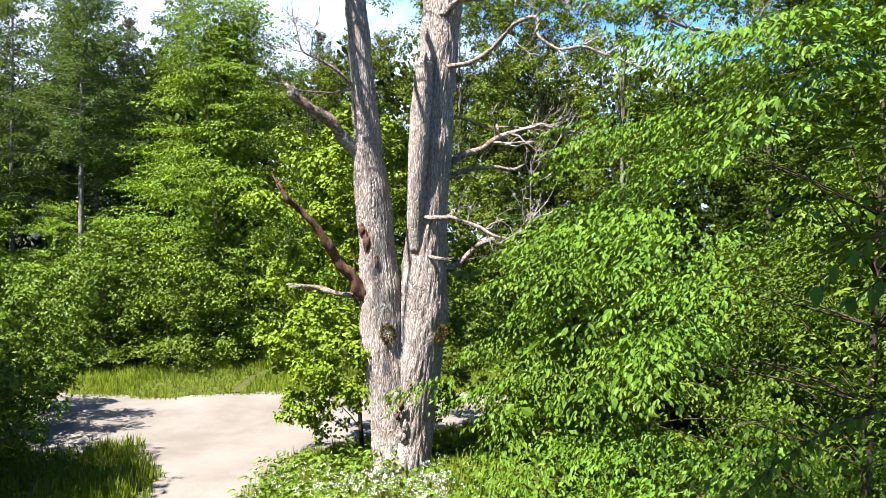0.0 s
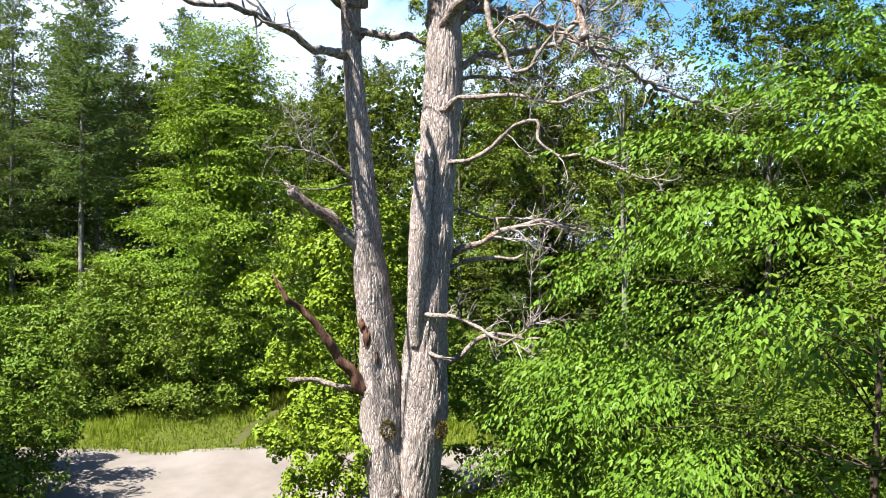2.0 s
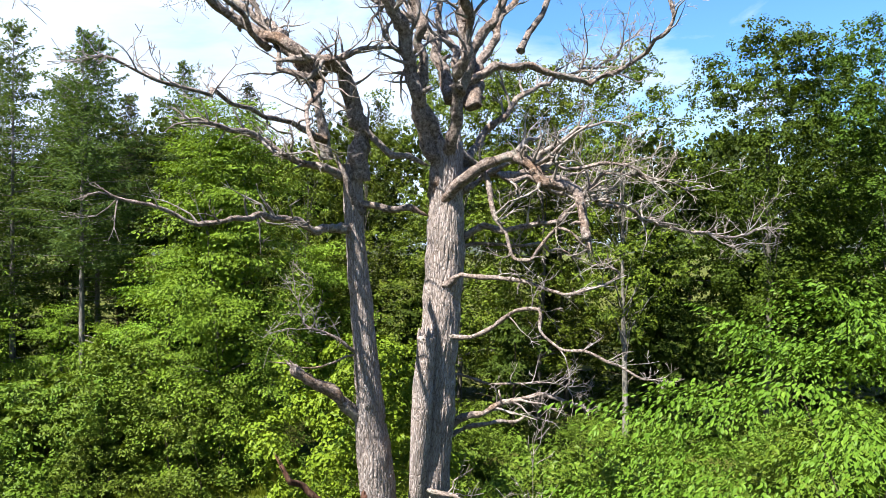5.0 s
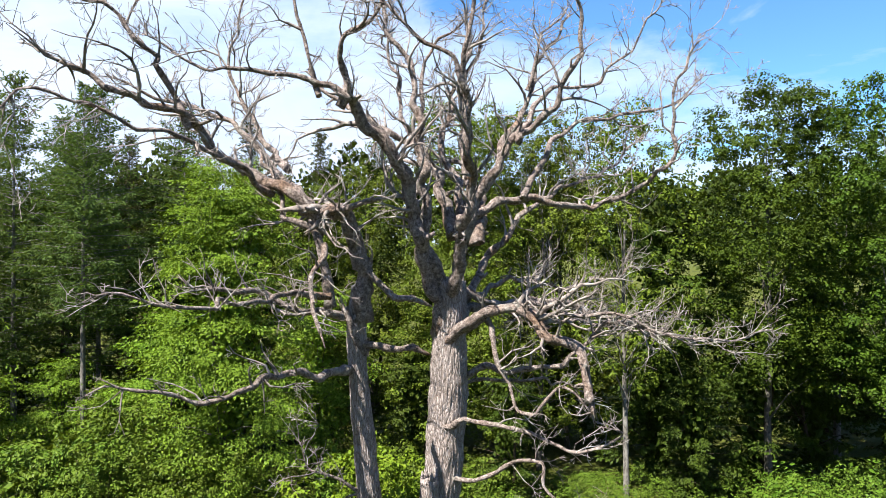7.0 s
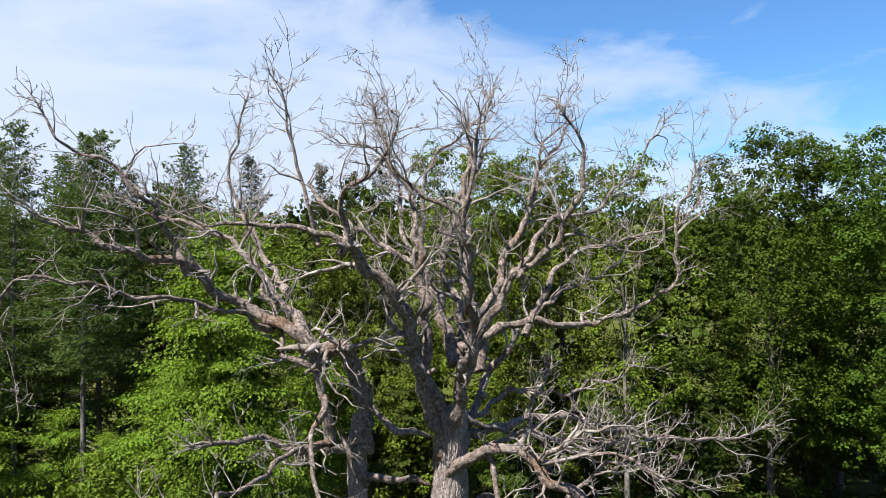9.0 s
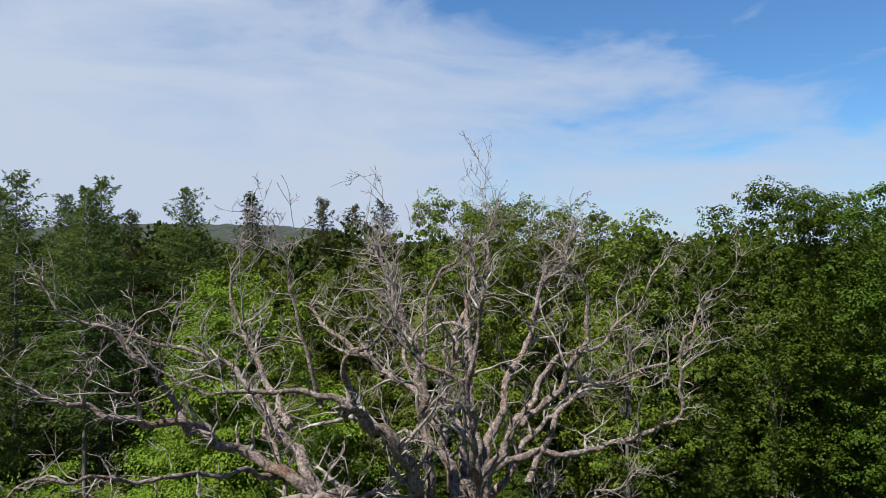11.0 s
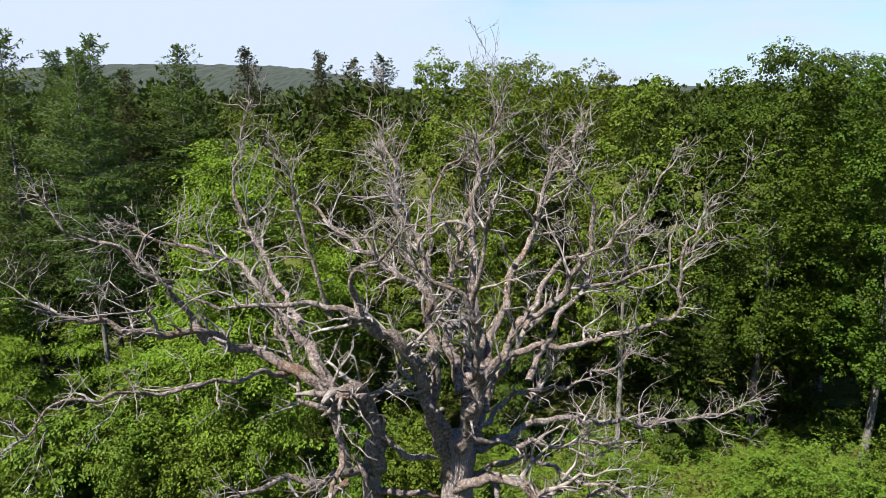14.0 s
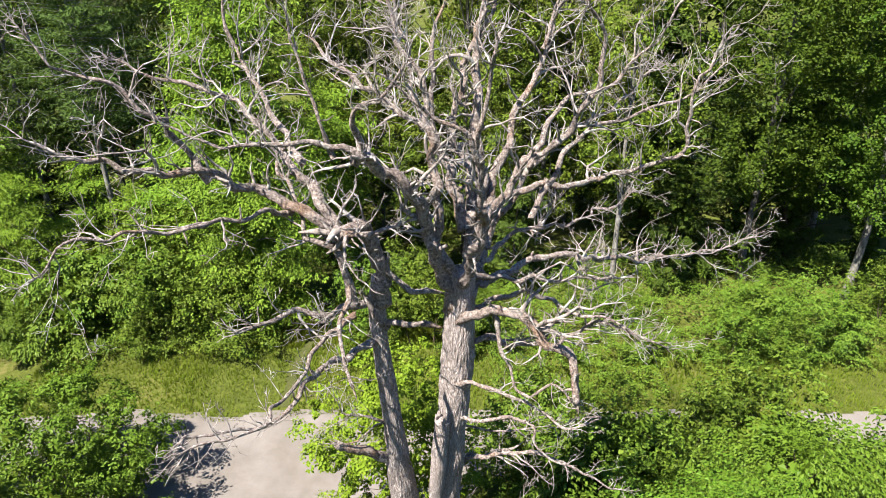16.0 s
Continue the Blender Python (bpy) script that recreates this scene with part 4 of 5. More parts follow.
def broadleaf(name, x, y, height, radius, base, leaf_mat, bark_mat, label, seed, clumps=120, sprays=90, leaf=0.16, hang=0.5,
              size=1.2, detail=False, boughs=30, trunk=0.18, width=0.6, category="tree", group="", multi=1, fullness=0.8, billow=0.7,
              fronds=0, limp=.8, twigs=9, per=5, gaps=-.45, core=0, tier=.6, bunch=5, inner=.5):
    """A living broadleaf tree or shrub: trunk with limbs, and a crown of clumped tufts or of arching fronds."""
    r = np.random.default_rng(seed)
    ob = thing(name, x, y, float(ground_z(x, y)) - 0.05, label, category, group)
    centres = crown_points(r, clumps, height, base, radius, fullness)
    clumps = len(centres)
    wood = Pile()
    feet = []
    for k in range(multi):
        foot = np.array([0.0, 0, 0]) if multi == 1 else np.array([*r.normal(0, .22 * radius * .5, 2), 0])
        top = foot * 1.8 + np.array([r.normal(0, .03 * height), r.normal(0, .03 * height), height * (0.86 if multi == 1 else 0.7)])
        mid = (foot + top) / 2 + r.normal(0, .02 * height, 3)
        pts = curve_through([foot - (0, 0, .3), (foot + mid) / 2 + r.normal(0, .01 * height, 3), mid, top], 0.8)
        wood.add(*tube(pts, trunk * (1 - 0.88 * np.linspace(0, 1, len(pts)) ** 0.9), 9))
        feet.append(pts)
    order = r.permutation(clumps)[:min(clumps, boughs)]
    for c in centres[order]:
        pts = feet[r.integers(len(feet))]
        i = int(np.clip(np.searchsorted(pts[:, 2], c[2] * r.uniform(0.55, 0.85)), 1, len(pts) - 1))
        a = pts[i]
        m = (a + c) / 2 + np.array([0, 0, 0.10 * np.linalg.norm(c - a)]) + r.normal(0, .06, 3)
        rad = trunk * (0.34 - 0.22 * i / len(pts))
        line = curve_through([a, m, c], 0.9)
        wood.add(*tube(line, rad * (1 - 0.85 * np.linspace(0, 1, len(line))), 3, False))
    wood.part("trunk", bark_mat, ob, "", True)
    cr = Pile()
    if fronds:
        leaf_fronds(cr, r, height, base, radius, fronds, size, leaf, width, detail, hang, limp, twigs, per, gaps, seed, core, tier, bunch, inner)
    else:
        leaf_tufts(cr, r, centres, sprays, leaf, billow, width)
    cr.part("crown", leaf_mat, ob)
    return ob


def conifer(name, x, y, height, radius, base, mat, label, seed, whorls=58, arms=5, droop=0.35, trunk=0.2, bark_mat=GREY_BARK, group="", tuft=0.31):
    """A larch or spruce: straight trunk, whorls of thin drooping arms, hanging needle tufts."""
    r = np.random.default_rng(seed)
    ob = thing(name, x, y, float(ground_z(x, y)) - 0.05, label, "tree", group)
    wood, green = Pile(), Pile()
    pts = curve_through([(0, 0, -.3), (r.normal(0, .1), r.normal(0, .1), height * .4), (0, 0, height)], 1.0)
    wood.add(*tube(pts, trunk * (1 - .93 * np.linspace(0, 1, len(pts))), 9))
    # dead lower arms
    for k in range(10):
        z = r.uniform(.2, 1.0) * base
        a = r.uniform(0, 2 * np.pi)
        L = radius * r.uniform(.3, .8)
        d = np.array([np.cos(a), np.sin(a), r.uniform(-.1, .25)])
        wood.add(*tube([np.array([0, 0, z]), np.array([0, 0, z]) + d * L * .5 + r.normal(0, .06, 3), np.array([0, 0, z]) + d * L], [.035, .022, .008], 4, False))
    bv, bt = blade(.34, False, .05)
    P, D, S = [], [], []
    for w in range(whorls):
        t = (w + r.uniform(0, 1)) / whorls
        z = base + (height - base) * t
        L0 = radius * ((1 - t) ** 0.62 * min(1, .5 + t * 2.2) + .02)
        for k in range(arms):
            a = r.uniform(0, 2 * np.pi)
            L = L0 * r.uniform(.45, 1.15)
            z1 = z + r.uniform(-.4, .4)
            out = np.array([np.cos(a), np.sin(a), 0])
            n = max(3, int(L / .22))
            s = np.linspace(.12, 1, n)
            lift = r.uniform(.1, .4) + 1.1 * t ** 4
            line = np.array([0, 0, z1]) + out * (L * s)[:, None] + np.array([0, 0, 1.0]) * (L * (lift * s - droop * s ** 2 + .16 * s ** 4))[:, None]
            wood.add(*tube(np.array([(0, 0, z1), line[n // 2], line[-1]]), [.026, .016, .005], 3, False))
            cross = np.cross(out, (0, 0, 1.0))
            # side twigs that hang from the arm
            for rep in range(3):
                way = np.where(r.uniform(0, 1, n) < .5, 1.0, -1.0)[:, None]
                q = (L * .34 * (1.15 - s) + .10)[:, None] * r.uniform(.4, 1.2, (n, 1))
                tw = cross * way * r.uniform(.4, 1.0, (n, 1)) + out * .45 + np.array([0, 0, -1.0]) * r.uniform(-.1, .9, (n, 1)) * (1 - t ** 3)
                for u in (.25, .6, .95):
                    P.append(line + tw * q * u + r.normal(0, .03, (n, 3)))
                    D.append(tw + r.normal(0, .55, (n, 3)))
                    S.append(tuft * r.uniform(.6, 1.3, n))
    P, D, S = np.concatenate(P), np.concatenate(D), np.concatenate(S)
    green.add(*place(bv, bt, frames_along(D, r.uniform(0, 6.28, len(P))), S, P))
    wood.part("trunk", bark_mat, ob, "", True)
    green.part("crown", mat, ob)
    return ob


def again(ob, x, y, scale, turn, label=""):
    c = copy_thing(ob, Matrix.LocRotScale((x, y, float(ground_z(x, y)) - 0.05), Euler((0, 0, turn)), (scale, scale, scale)))
    return tagged(c, label)


W = "woodland trees"
hb = "hornbeam beside the track with dense drooping bright green leaves"
HORN = dict(size=1.2, leaf=.08, width=.48, detail=1, twigs=10, per=6, boughs=40, tier=.7, group=W)
broadleaf("hornbeam_tree", 5.6, -5.0, 9.8, 4.6, 0.2, LEAF_HORNBEAM, BROWN_BARK, hb, 31, trunk=.09, fronds=1350, hang=.55, limp=.85, gaps=-.34, bunch=6, inner=.62, **HORN)
h2 = broadleaf("hornbeam_tree", 7.5, -9.0, 9.4, 4.4, 2.3, LEAF_HORNBEAM, BROWN_BARK, hb, 32, trunk=.09, fronds=760, hang=.25, limp=.3, gaps=-.10, bunch=6, inner=.62, **HORN)
broadleaf("hornbeam_tree", 2.1, -3.3, 5.6, 2.2, 0.1, LEAF_HORNBEAM, BROWN_BARK, "young hornbeam with drooping sprays close to the oak", 33, fronds=420, size=1.0, leaf=.085, width=.46, detail=1, hang=.8, limp=1.2, twigs=10, per=5, core=900, gaps=-.4, trunk=.05, tier=.4, group=W)


def oval_leaf(width):
    """A pointed oval leaf with a folded midrib and a toothed edge."""
    u = np.linspace(0, 1, 12)
    w = width / 2 * np.sin(np.pi * u ** .8) ** .75 * (1 + .07 * np.where(np.arange(12) % 2, 1, -1))
    rib = np.stack([0 * u, u, -.12 * u ** 2], 1)
    left, right = rib + np.stack([-w, -.03 + 0 * u, .22 * w], 1), rib + np.stack([w, -.03 + 0 * u, .22 * w], 1)
    t = []
    for i in range(11):
        for a, b in ((12, 0), (0, 24)):
            t += [(a + i, b + i, b + i + 1), (a + i, b + i + 1, a + i + 1)]
    return np.concatenate([rib, left, right]), np.array(t)


def long_spray(tree, line, seed):
    """A thin outer branch that reaches far out of the crown, with large drooping leaves."""
    r = np.random.default_rng(seed)
    o = np.array(tree.location)
    p = curve_through(np.array(line) - o, 0.11)
    wood = Pile()
    wood.add(*tube(p, np.linspace(.014, .003, len(p)), 5, False))
    bv, bt = oval_leaf(.52)
    n = len(p) * 2
    at = np.repeat(p, 2, 0) + r.normal(0, .012, (n, 3))
    d = np.repeat(np.gradient(p, axis=0), 2, 0)
    d /= np.linalg.norm(d, axis=1, keepdims=True)
    side = np.cross(d, (0, 0, 1.0)) * np.where(np.arange(n) % 2, 1.0, -1.0)[:, None]
    go = d * .6 + side * .55 + np.stack([np.zeros(n), np.zeros(n), r.uniform(-1.3, -.5, n)], 1)
    branch = wood.part("branch", BROWN_BARK, tree, "", True)
    shared = mesh_data("leaf", bv, bt, LEAF_HORNBEAM)
    for m, s, c in zip(frames_along(go, r.normal(0, .4, n)), r.uniform(.075, .11, n), at):
        leaf = new("leaf", shared)
        leaf.parent = branch
        leaf.matrix_local = Matrix.LocRotScale(Vector(c), Matrix(m.tolist()).to_quaternion(), (s, s, s))


long_spray(h2, [(4.2, -10.6, 4.9), (3.0, -10.9, 5.0), (2.2, -11.1, 4.80), (1.72, -11.2, 4.50)], 3)
long_spray(h2, [(4.2, -10.4, 4.8), (3.0, -10.8, 4.85), (2.3, -11.0, 4.62), (1.9, -11.15, 4.42)], 4)
long_spray(h2, [(3.6, -9.6, 3.6), (2.8, -9.8, 3.6), (2.2, -10.0, 3.4), (1.85, -10.1, 3.15)], 5)
broadleaf("hornbeam_tree", 9.6, 0.2, 7.2, 3.6, 0.2, LEAF_HORNBEAM, BROWN_BARK, hb, 34, fronds=560, size=1.2, leaf=.13, width=.55, hang=.7, core=1300, group=W)
broadleaf("young_oak_tree", -1.75, 2.3, 8.2, 2.9, 0.7, LEAF_OAK, BROWN_BARK, "young oak with bright yellow-green leaves beside the dead oak", 35, clumps=165, sprays=225, leaf=.105, width=.7, billow=.45, trunk=.06, group=W)

# trees behind the track
be = "tall beech with a full fresh green crown"
FAR_FROND = dict(size=1.5, width=.6, hang=.45, limp=.6, twigs=8, per=4, gaps=-.42, group=W)
broadleaf("beech_tree", -10.0, 17.8, 17.4, 3.9, 0.3, LEAF_FRESH, GREY_BARK, "beech in bright green leaf with foliage down to the ground", 41, fronds=1900, leaf=.135, core=5000, **FAR_FROND)
b1 = broadleaf("beech_tree", 1.0, 25.2, 21.6, 5.4, 2.0, LEAF_BEECH, GREY_BARK, be, 42, clumps=200, sprays=200, leaf=.16, group=W, billow=.85, fullness=.7)
b2 = broadleaf("beech_tree", 5.8, 26.5, 21.4, 4.7, 2.5, LEAF_BEECH, GREY_BARK, be, 43, clumps=150, sprays=160, leaf=.17, group=W, billow=.8, fullness=.7)
again(b2, -4.2, 28, .84, 2.0)
again(b2, 3.4, 31, 1.0, 5.2)
again(b1, 8.3, 30.5, .98, 2.2)
again(b1, -13.5, 33, .86, 1.0)
again(b2, -8.5, 29, .80, 4.0)
broadleaf("alder_tree", 9.4, 20.4, 20.3, 3.2, 6.0, LEAF_BEECH, PALE_BARK, "slender tree with an open airy crown", 44, clumps=110, sprays=120, leaf=.17, group=W, billow=.7)
lt = "tall dark green broadleaf tree with a bare grey trunk"
LIME = dict(clumps=270, boughs=16, sprays=180, leaf=.148, width=.75, group=W, trunk=.24, billow=.82, fullness=.6)
broadleaf("lime_tree", 17.4, 22.0, 21.6, 5.0, 6.0, LEAF_DARK, GREY_BARK, lt, 45, **LIME)
d2 = broadleaf("lime_tree", 22.4, 19.6, 21.4, 4.6, 5.5, LEAF_DARK, PALE_BARK, lt, 46, **LIME)
again(d2, 24.5, 28, 1.0, 1.0)

la = "tall larch with a straight grey trunk and drooping green needles"
LARCH = dict(whorls=50, arms=4, tuft=.23, bark_mat=PALE_BARK, group=W)
c1 = conifer("larch_tree", -18.9, 22.0, 21.6, 4.4, 9.5, NEEDLES, la, 51, **LARCH)
c2 = conifer("larch_tree", -23.6, 23.6, 22.8, 4.2, 6.5, NEEDLES, la, 52, **LARCH)
again(c2, -20.6, 27, 1.0, 1.0)
again(c1, -17.0, 31, 1.03, 1.0)
again(c2, -28, 29, .98, 2.0)
again(c1, -26.5, 34, 1.02, 3.0)
again(c2, -31, 25, .95, 4.0)
sp = "dark conifer rising over the canopy"
c3 = conifer("spruce_tree", -14.6, 38, 22.8, 3.4, 5.0, NEEDLES_BROWN, sp, 53, whorls=50, arms=4, tuft=.24, droop=.15, bark_mat=BROWN_BARK, group=W)
again(c3, -9.9, 42, 1.0, 4.0)
again(c3, -5.0, 42.5, .99, 5.0)
again(c3, -7.8, 44, .98, 2.6)
again(c3, -22, 34, .93, 3.6)
again(c3, -27, 36, .95, 1.6)

# deeper wood behind, its shade put into the leaf colour
dw = "broadleaf tree, leaves darkened to stand for wood shade"
w1 = broadleaf("wood_tree", -15.5, 28, 15.5, 3.6, 1.0, LEAF_WOOD_SHADED, BROWN_BARK, dw, 48, boughs=10, fronds=230, leaf=.29, core=800, trunk=.2, **FAR_FROND)
w2 = broadleaf("wood_tree", -26, 33, 17.5, 3.8, 2.5, LEAF_WOOD_SHADED, BROWN_BARK, dw, 49, boughs=10, clumps=70, sprays=90, leaf=.30, billow=1.0, group=W, trunk=.2)
r_ = np.random.default_rng(15)
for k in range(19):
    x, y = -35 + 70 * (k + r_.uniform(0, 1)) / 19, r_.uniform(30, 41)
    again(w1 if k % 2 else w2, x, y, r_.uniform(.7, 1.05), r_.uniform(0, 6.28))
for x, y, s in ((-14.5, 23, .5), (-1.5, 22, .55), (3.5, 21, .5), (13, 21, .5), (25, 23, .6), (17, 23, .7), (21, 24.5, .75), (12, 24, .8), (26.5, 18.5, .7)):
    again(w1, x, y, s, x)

b3 = broadleaf("beech_tree", -7.0, 24.5, 10.5, 2.6, 0.8, LEAF_FRESH, GREY_BARK, "smaller bright green beech at the wood edge", 50, fronds=560, leaf=.15, core=1300, **FAR_FROND)
for x, y, s in ((-25.5, 20.5, 1.05), (-22.3, 19.5, .72), (-29, 21.5, 1.15), (-16.6, 20.5, .62), (-14.6, 22.0, .95), (-20.6, 22.5, .7)):
    again(b3, x, y, s, x)

# unseen tall trees added behind the camera to throw shade on the hornbeams
broadleaf("beech_tree", -4.3, -17.0, 22.5, 2.5, 7.0, LEAF_WOOD_SHADED, GREY_BARK, "slender tall beech added out of view to shade the hornbeams", 71, clumps=120, sprays=63, leaf=.3, billow=.8, group=W)
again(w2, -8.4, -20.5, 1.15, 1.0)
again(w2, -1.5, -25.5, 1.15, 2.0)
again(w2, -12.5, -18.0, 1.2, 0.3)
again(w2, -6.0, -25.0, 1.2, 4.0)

# shrubs
S = "shrubs of the wood edge"
sb = "dense bright green shrub at the wood edge"
s1 = broadleaf("shrub", -15.0, 16.0, 4.6, 2.6, 0.1, LEAF_SHRUB, BROWN_BARK, sb, 61, boughs=8, clumps=55, sprays=63, leaf=.16, billow=.5, trunk=.05, multi=3, category="shrub", group=S)
s2 = broadleaf("shrub", -18.6, 15.4, 3.6, 2.4, 0.1, LEAF_SHRUB, BROWN_BARK, sb, 62, boughs=8, fronds=150, size=.95, leaf=.16, hang=.55, twigs=8, per=4, core=350, trunk=.05, multi=3, category="shrub", group=S)
r_ = np.random.default_rng(5)
for (x0, x1, y0, y1, n, lo, hi) in ((-27, -12, 14.6, 16.2, 8, .55, .8), (-27, -12.5, 16.5, 20, 9, .9, 1.3), (-4.4, 2, 14.5, 21, 8, .6, 1.0), (2.4, 17, 5.2, 6.6, 13, .85, 1.1),
                                    (2.6, 17, 2.8, 5.0, 9, .85, 1.1), (3, 9.5, 0.8, 3, 5, .7, .95), (4, 12, 13, 18, 5, .45, .7), (10, 17, 0, 4, 6, .7, 1.0), (10, 17, 13.6, 16, 6, .5, .8), (15, 26, 14.5, 17.5, 8, .55, .9), (16, 24, 1, 6, 5, .7, 1.0)):
    for k in range(n):
        src = s1 if r_.uniform() < .5 else s2
        again(src, r_.uniform(x0, x1), r_.uniform(y0, y1), r_.uniform(lo, hi), r_.uniform(0, 6.28))
broadleaf("shrub", -14.4, 5.2, 4.8, 3.8, 0.1, LEAF_HORNBEAM, BROWN_BARK, "large round green bush at the edge of the track", 63, clumps=190, sprays=216, leaf=.13, billow=.62, trunk=.07, multi=5, category="shrub", group=S)
broadleaf("shrub", -11.5, -0.2, 4.0, 2.6, 0.1, LEAF_SHRUB, BROWN_BARK, "dense round green bush that shades the gravel track", 64, clumps=140, sprays=190, leaf=.13, billow=.6, trunk=.06, multi=5, category="shrub", group=S)
again(s1, -14.0, 1.0, .9, 1.4)
again(s1, -11.6, 3.4, .75, 2.4)
for x, y, s in ((-9.6, 15.7, 1.0), (-11.5, 15.5, .95), (-4.4, 17.0, .9), (-2.4, 17.4, .95)):
    again(s1, x, y, s, x * 3)
# tree that stands off to the side and shades the track
broadleaf("beech_tree", -14.3, -3.4, 13.0, 4.3, 2.0, LEAF_BEECH, GREY_BARK, "beech beside the track that shades the verge", 47, fronds=500, leaf=.2, core=900, **FAR_FROND)


# ---- far canopy ----
def far_canopy():
    r = np.random.default_rng(71)
    pile = Pile()
    bv, bt = blade(.8)
    n = 480
    y = 38 + 420 * r.uniform(0, 1, n) ** 1.9
    x = r.uniform(-1, 1, n) * (y * 0.85 + 16)
    h = r.uniform(15.5, 20.5, n)
    near = y < 75
    for i in range(n):
        m = 430 if near[i] else 90
        rad = r.uniform(2.6, 4.4)
        v = r.normal(0, 1, (m, 3))
        v /= np.linalg.norm(v, axis=1, keepdims=True)
        v[:, 2] = np.abs(v[:, 2]) * 1.4 - .35
        c = np.array([x[i], y[i], h[i] - 3.6]) + v * np.array([rad, rad, 3.6]) * (1 + .18 * smooth_noise(v, 4.0, i))[:, None] * r.uniform(.7, 1.0, (m, 1))
        pile.add(*place(bv, bt, frames_along(v + r.normal(0, .6, v.shape), r.uniform(0, 6, m)), r.uniform(.55, 1.0, m) * (.65 if near[i] else 1.5), c))
    ob = new("far_wood", mesh_data("far_wood", np.concatenate(pile.v), np.concatenate(pile.t), FAR_LEAF))
    tagged(ob, "wide expanse of green treetops reaching to the hills", "forest", kind="stuff")


far_canopy()


# ---- grass and flowers ----
def grass(name, n, box, height, label, seed, keep, on_road=False):
    r = np.random.default_rng(seed)
    x, y = r.uniform(box[0], box[1], n), r.uniform(box[2], box[3], n)
    ok = keep(x, y) & (road_mask(x, y) == on_road)
    x, y = x[ok], y[ok]
    tv = np.array([(-.06, 0, 0), (.05, 0, 0), (.14, .10, 1), (-.02, -.06, 0), (.07, -.02, 0), (-.16, -.1, .85), (-.05, .05, 0), (.04, .06, 0), (.02, .26, .9)], float)
    tt = np.array([(0, 1, 2), (3, 4, 5), (6, 7, 8)])
    a = r.uniform(0, 6.28, len(x))
    z = np.zeros_like(a)
    rot = np.stack([np.stack([np.cos(a), -np.sin(a), z], 1), np.stack([np.sin(a), np.cos(a), z], 1), np.stack([z, z, z + 1], 1)], 1)
    hh = height * r.uniform(.5, 1.3, len(x)) * (1 + .5 * smooth_noise(np.stack([x, y, z], 1), .8))
    v, t = place(tv, tt, rot, hh, np.stack([x, y, ground_z(x, y) - .01], 1))
    ob = new(name, mesh_data(name, v, t, GRASS))
    return tagged(ob, label, "grass", kind="stuff")


everywhere = lambda x, y: np.ones(len(x), bool)
grass("grass", 26000, (-20, 22, 9.3, 15.5), .25, "long sunlit grass along the track", 81, lambda x, y: ~footpath_mask(x, y))
grass("grass", 12000, (-13, 1.5, -3.5, 5.5), .36, "rough grass on the verge round the oak", 82, everywhere)


def verge(x, y):
    inside = road_mask(x + .35, y) & road_mask(x - .35, y) & road_mask(x, y + .35) & road_mask(x, y - .35)
    return road_mask(x, y) & ~inside & (smooth_noise(np.stack([x, y, x * 0], 1), 2.2) > -.35)


grass("grass", 60000, (-20, 16, -4, 11), .2, "short grass creeping over the gravel's edge", 88, verge, True)


def scrub(n, box, low, high, label, seed, mat, keep=everywhere, size=1.0):
    """A continuous low layer of leafy scrub."""
    r = np.random.default_rng(seed)
    x, y = r.uniform(box[0], box[1], n), r.uniform(box[2], box[3], n)
    ok = keep(x, y) & ~road_mask(x, y)
    x, y = x[ok], y[ok]
    z = np.zeros_like(x)
    tall = np.clip(.5 + .6 * smooth_noise(np.stack([x, y, z], 1), .9, seed) + .35 * smooth_noise(np.stack([x, y, z], 1), 2.3, 2), .08, 1.2)
    at = np.stack([x, y, ground_z(x, y) + low + (high - low) * tall * r.uniform(.25, 1.0, len(x)) ** .6], 1)
    pile = Pile()
    which = r.integers(0, 4, len(x))
    for k in range(4):
        sv, st = spray(r, 9, .22, .62, False, .25)
        m = which == k
        a = r.uniform(0, 6.28, m.sum())
        pile.add(*place(sv, st, frames_along(np.stack([np.cos(a), np.sin(a), r.uniform(-.1, .7, len(a))], 1), r.normal(0, .5, len(a))), r.uniform(.4, .7, len(a)) * size, at[m]))
    ob = new("scrub", mesh_data("scrub", np.concatenate(pile.v), np.concatenate(pile.t), mat))
    return tagged(ob, label, "scrub", kind="stuff")


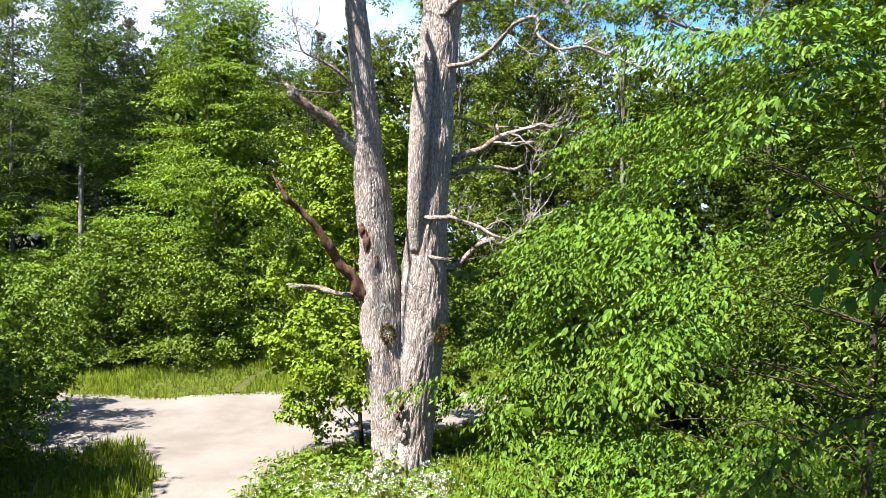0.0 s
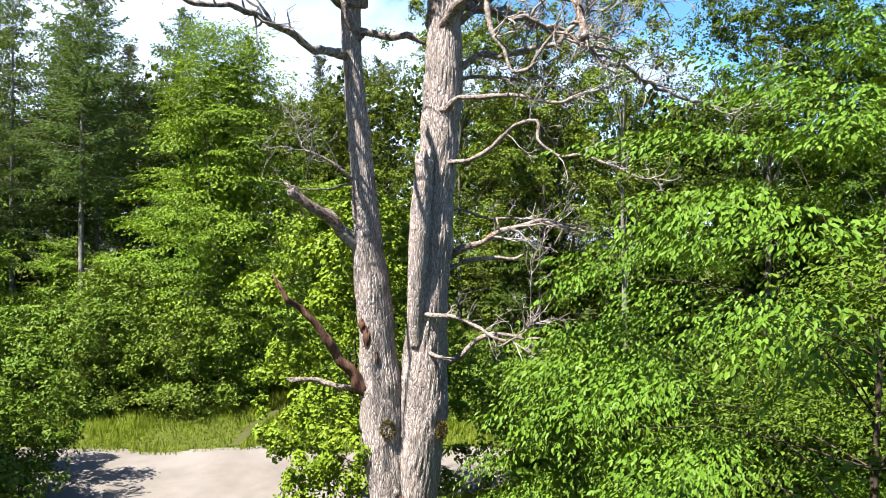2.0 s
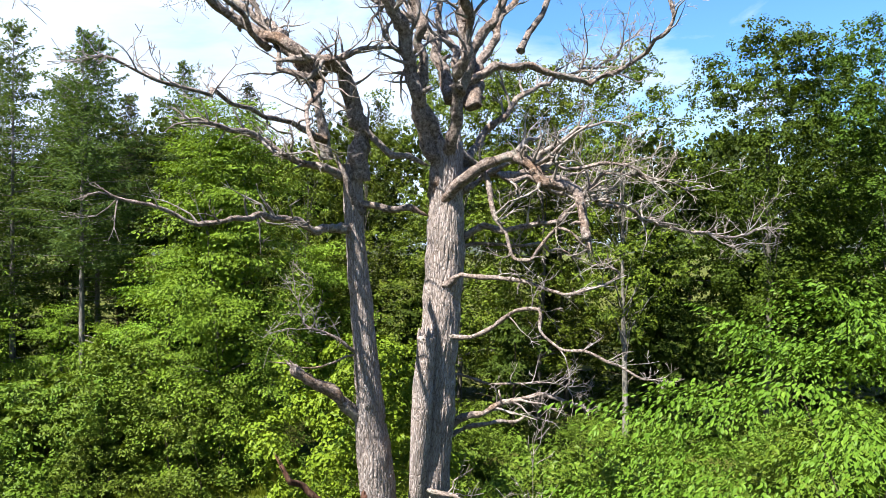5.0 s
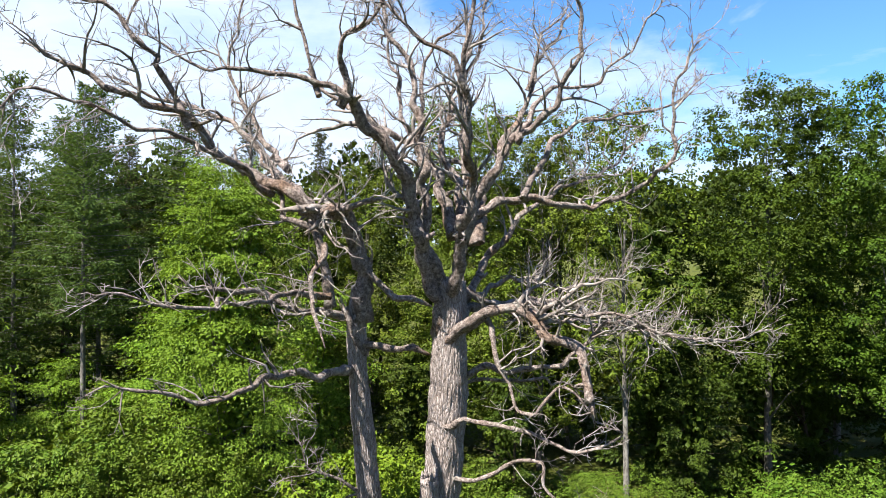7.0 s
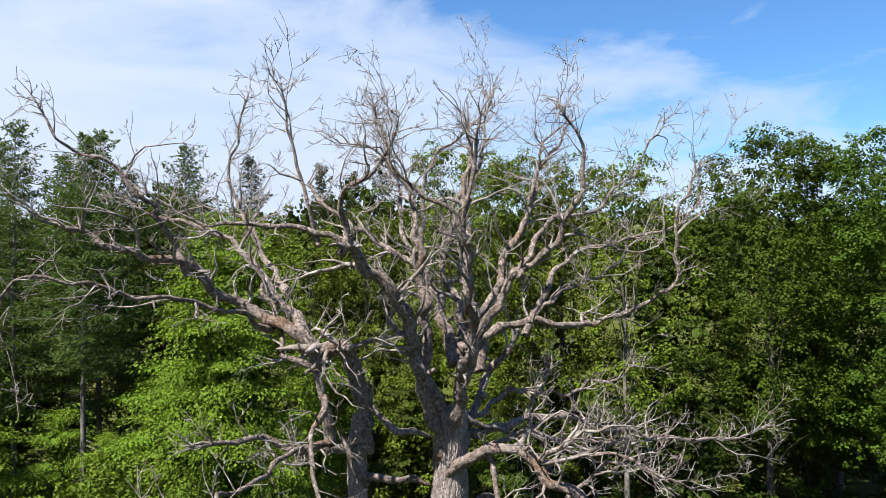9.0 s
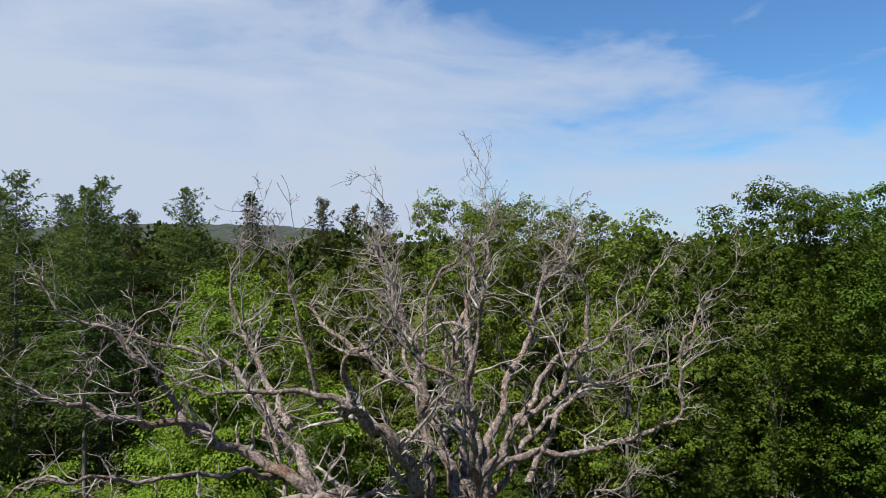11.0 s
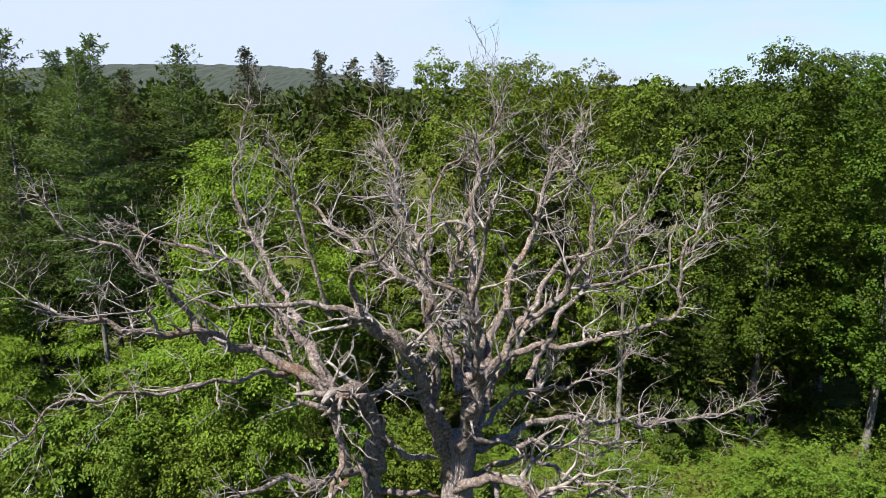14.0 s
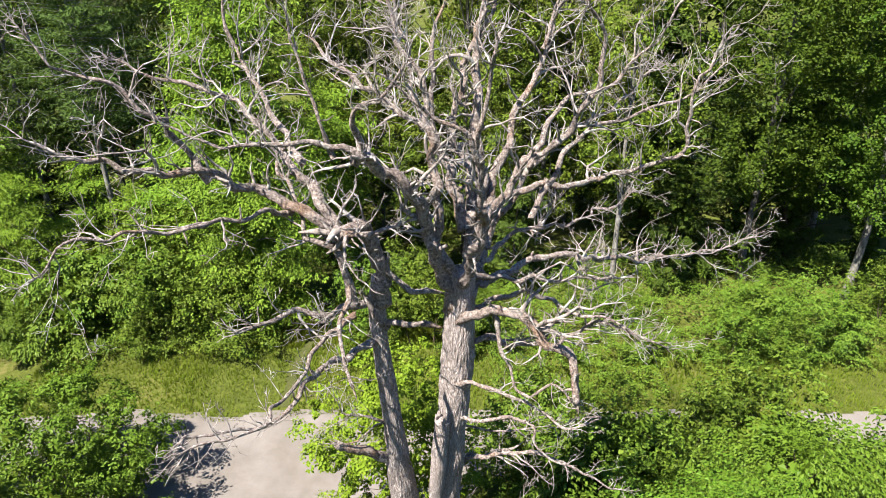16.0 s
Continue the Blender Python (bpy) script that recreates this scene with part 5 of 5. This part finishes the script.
scrub(9500, (2, 26, 2.5, 24), .15, 1.9, "low bright green scrub of seedlings and brambles under the trees", 84, LEAF_SHRUB, lambda x, y: ~((x > 10) & (y > 9) & (y < 13)))
# leafy wall added to close sky gaps; its dark leaves stand for shade
scrub(3600, (-38, 38, 27, 33), .3, 9.0, "undergrowth screen deep in the wood, leaves darkened for shade", 87, LEAF_WOOD_SHADED, size=2.2)
scrub(700, (-4.2, 1.8, -3.4, 1.5), .1, .5, "soft green herbs round the foot of the oak", 86, LEAF_SHRUB)
scrub(5600, (-27, -3, 13.8, 24), .15, 1.8, "low bright green scrub of seedlings at the wood edge", 85, LEAF_SHRUB, lambda x, y: ~(np.abs(x + 6.8) < 1.5))
grass("grass", 9000, (-10, 2, 15, 20), .38, "tall grass in the clearing behind the track", 83, lambda x, y: ~footpath_mask(x, y))


def cow_parsley():
    r = np.random.default_rng(91)
    stems, heads = Pile(), Pile()
    n = 260
    x, y = r.normal(-.9, 1.3, n), r.normal(-1.9, .8, n)
    ok = ~road_mask(x, y) & (y > -3.6) & (x < 1.6)
    bv, bt = blade(.9)
    for px, py in zip(x[ok], y[ok]):
        z0, hgt = float(ground_z(px, py)), r.uniform(.25, .6)
        top = np.array([px + r.normal(0, .06), py + r.normal(0, .06), z0 + hgt])
        stems.add(*tube([(px, py, z0 - .03), top], [.008, .005], 3, False))
        for k in range(r.integers(2, 5)):
            c = top + np.array([*r.normal(0, .09, 2), r.normal(0, .05)])
            m = 9
            th = r.uniform(0, 6.28, m)
            heads.add(*place(bv, bt, frames_along(np.stack([np.cos(th), np.sin(th), r.uniform(-.1, .35, m)], 1), r.normal(0, .3, m)), r.uniform(.010, .020, m), np.tile(c, (m, 1)) + r.normal(0, .02, (m, 3))))
    ob = new("cow_parsley", mesh_data("cow_parsley", np.concatenate(heads.v), np.concatenate(heads.t), PETAL))
    tagged(ob, "white flowering cow parsley round the foot of the oak", "flowers", kind="stuff")
    st = new("stalks", mesh_data("stalks", np.concatenate(stems.v), np.concatenate(stems.t), GRASS))
    st.parent = ob


cow_parsley()
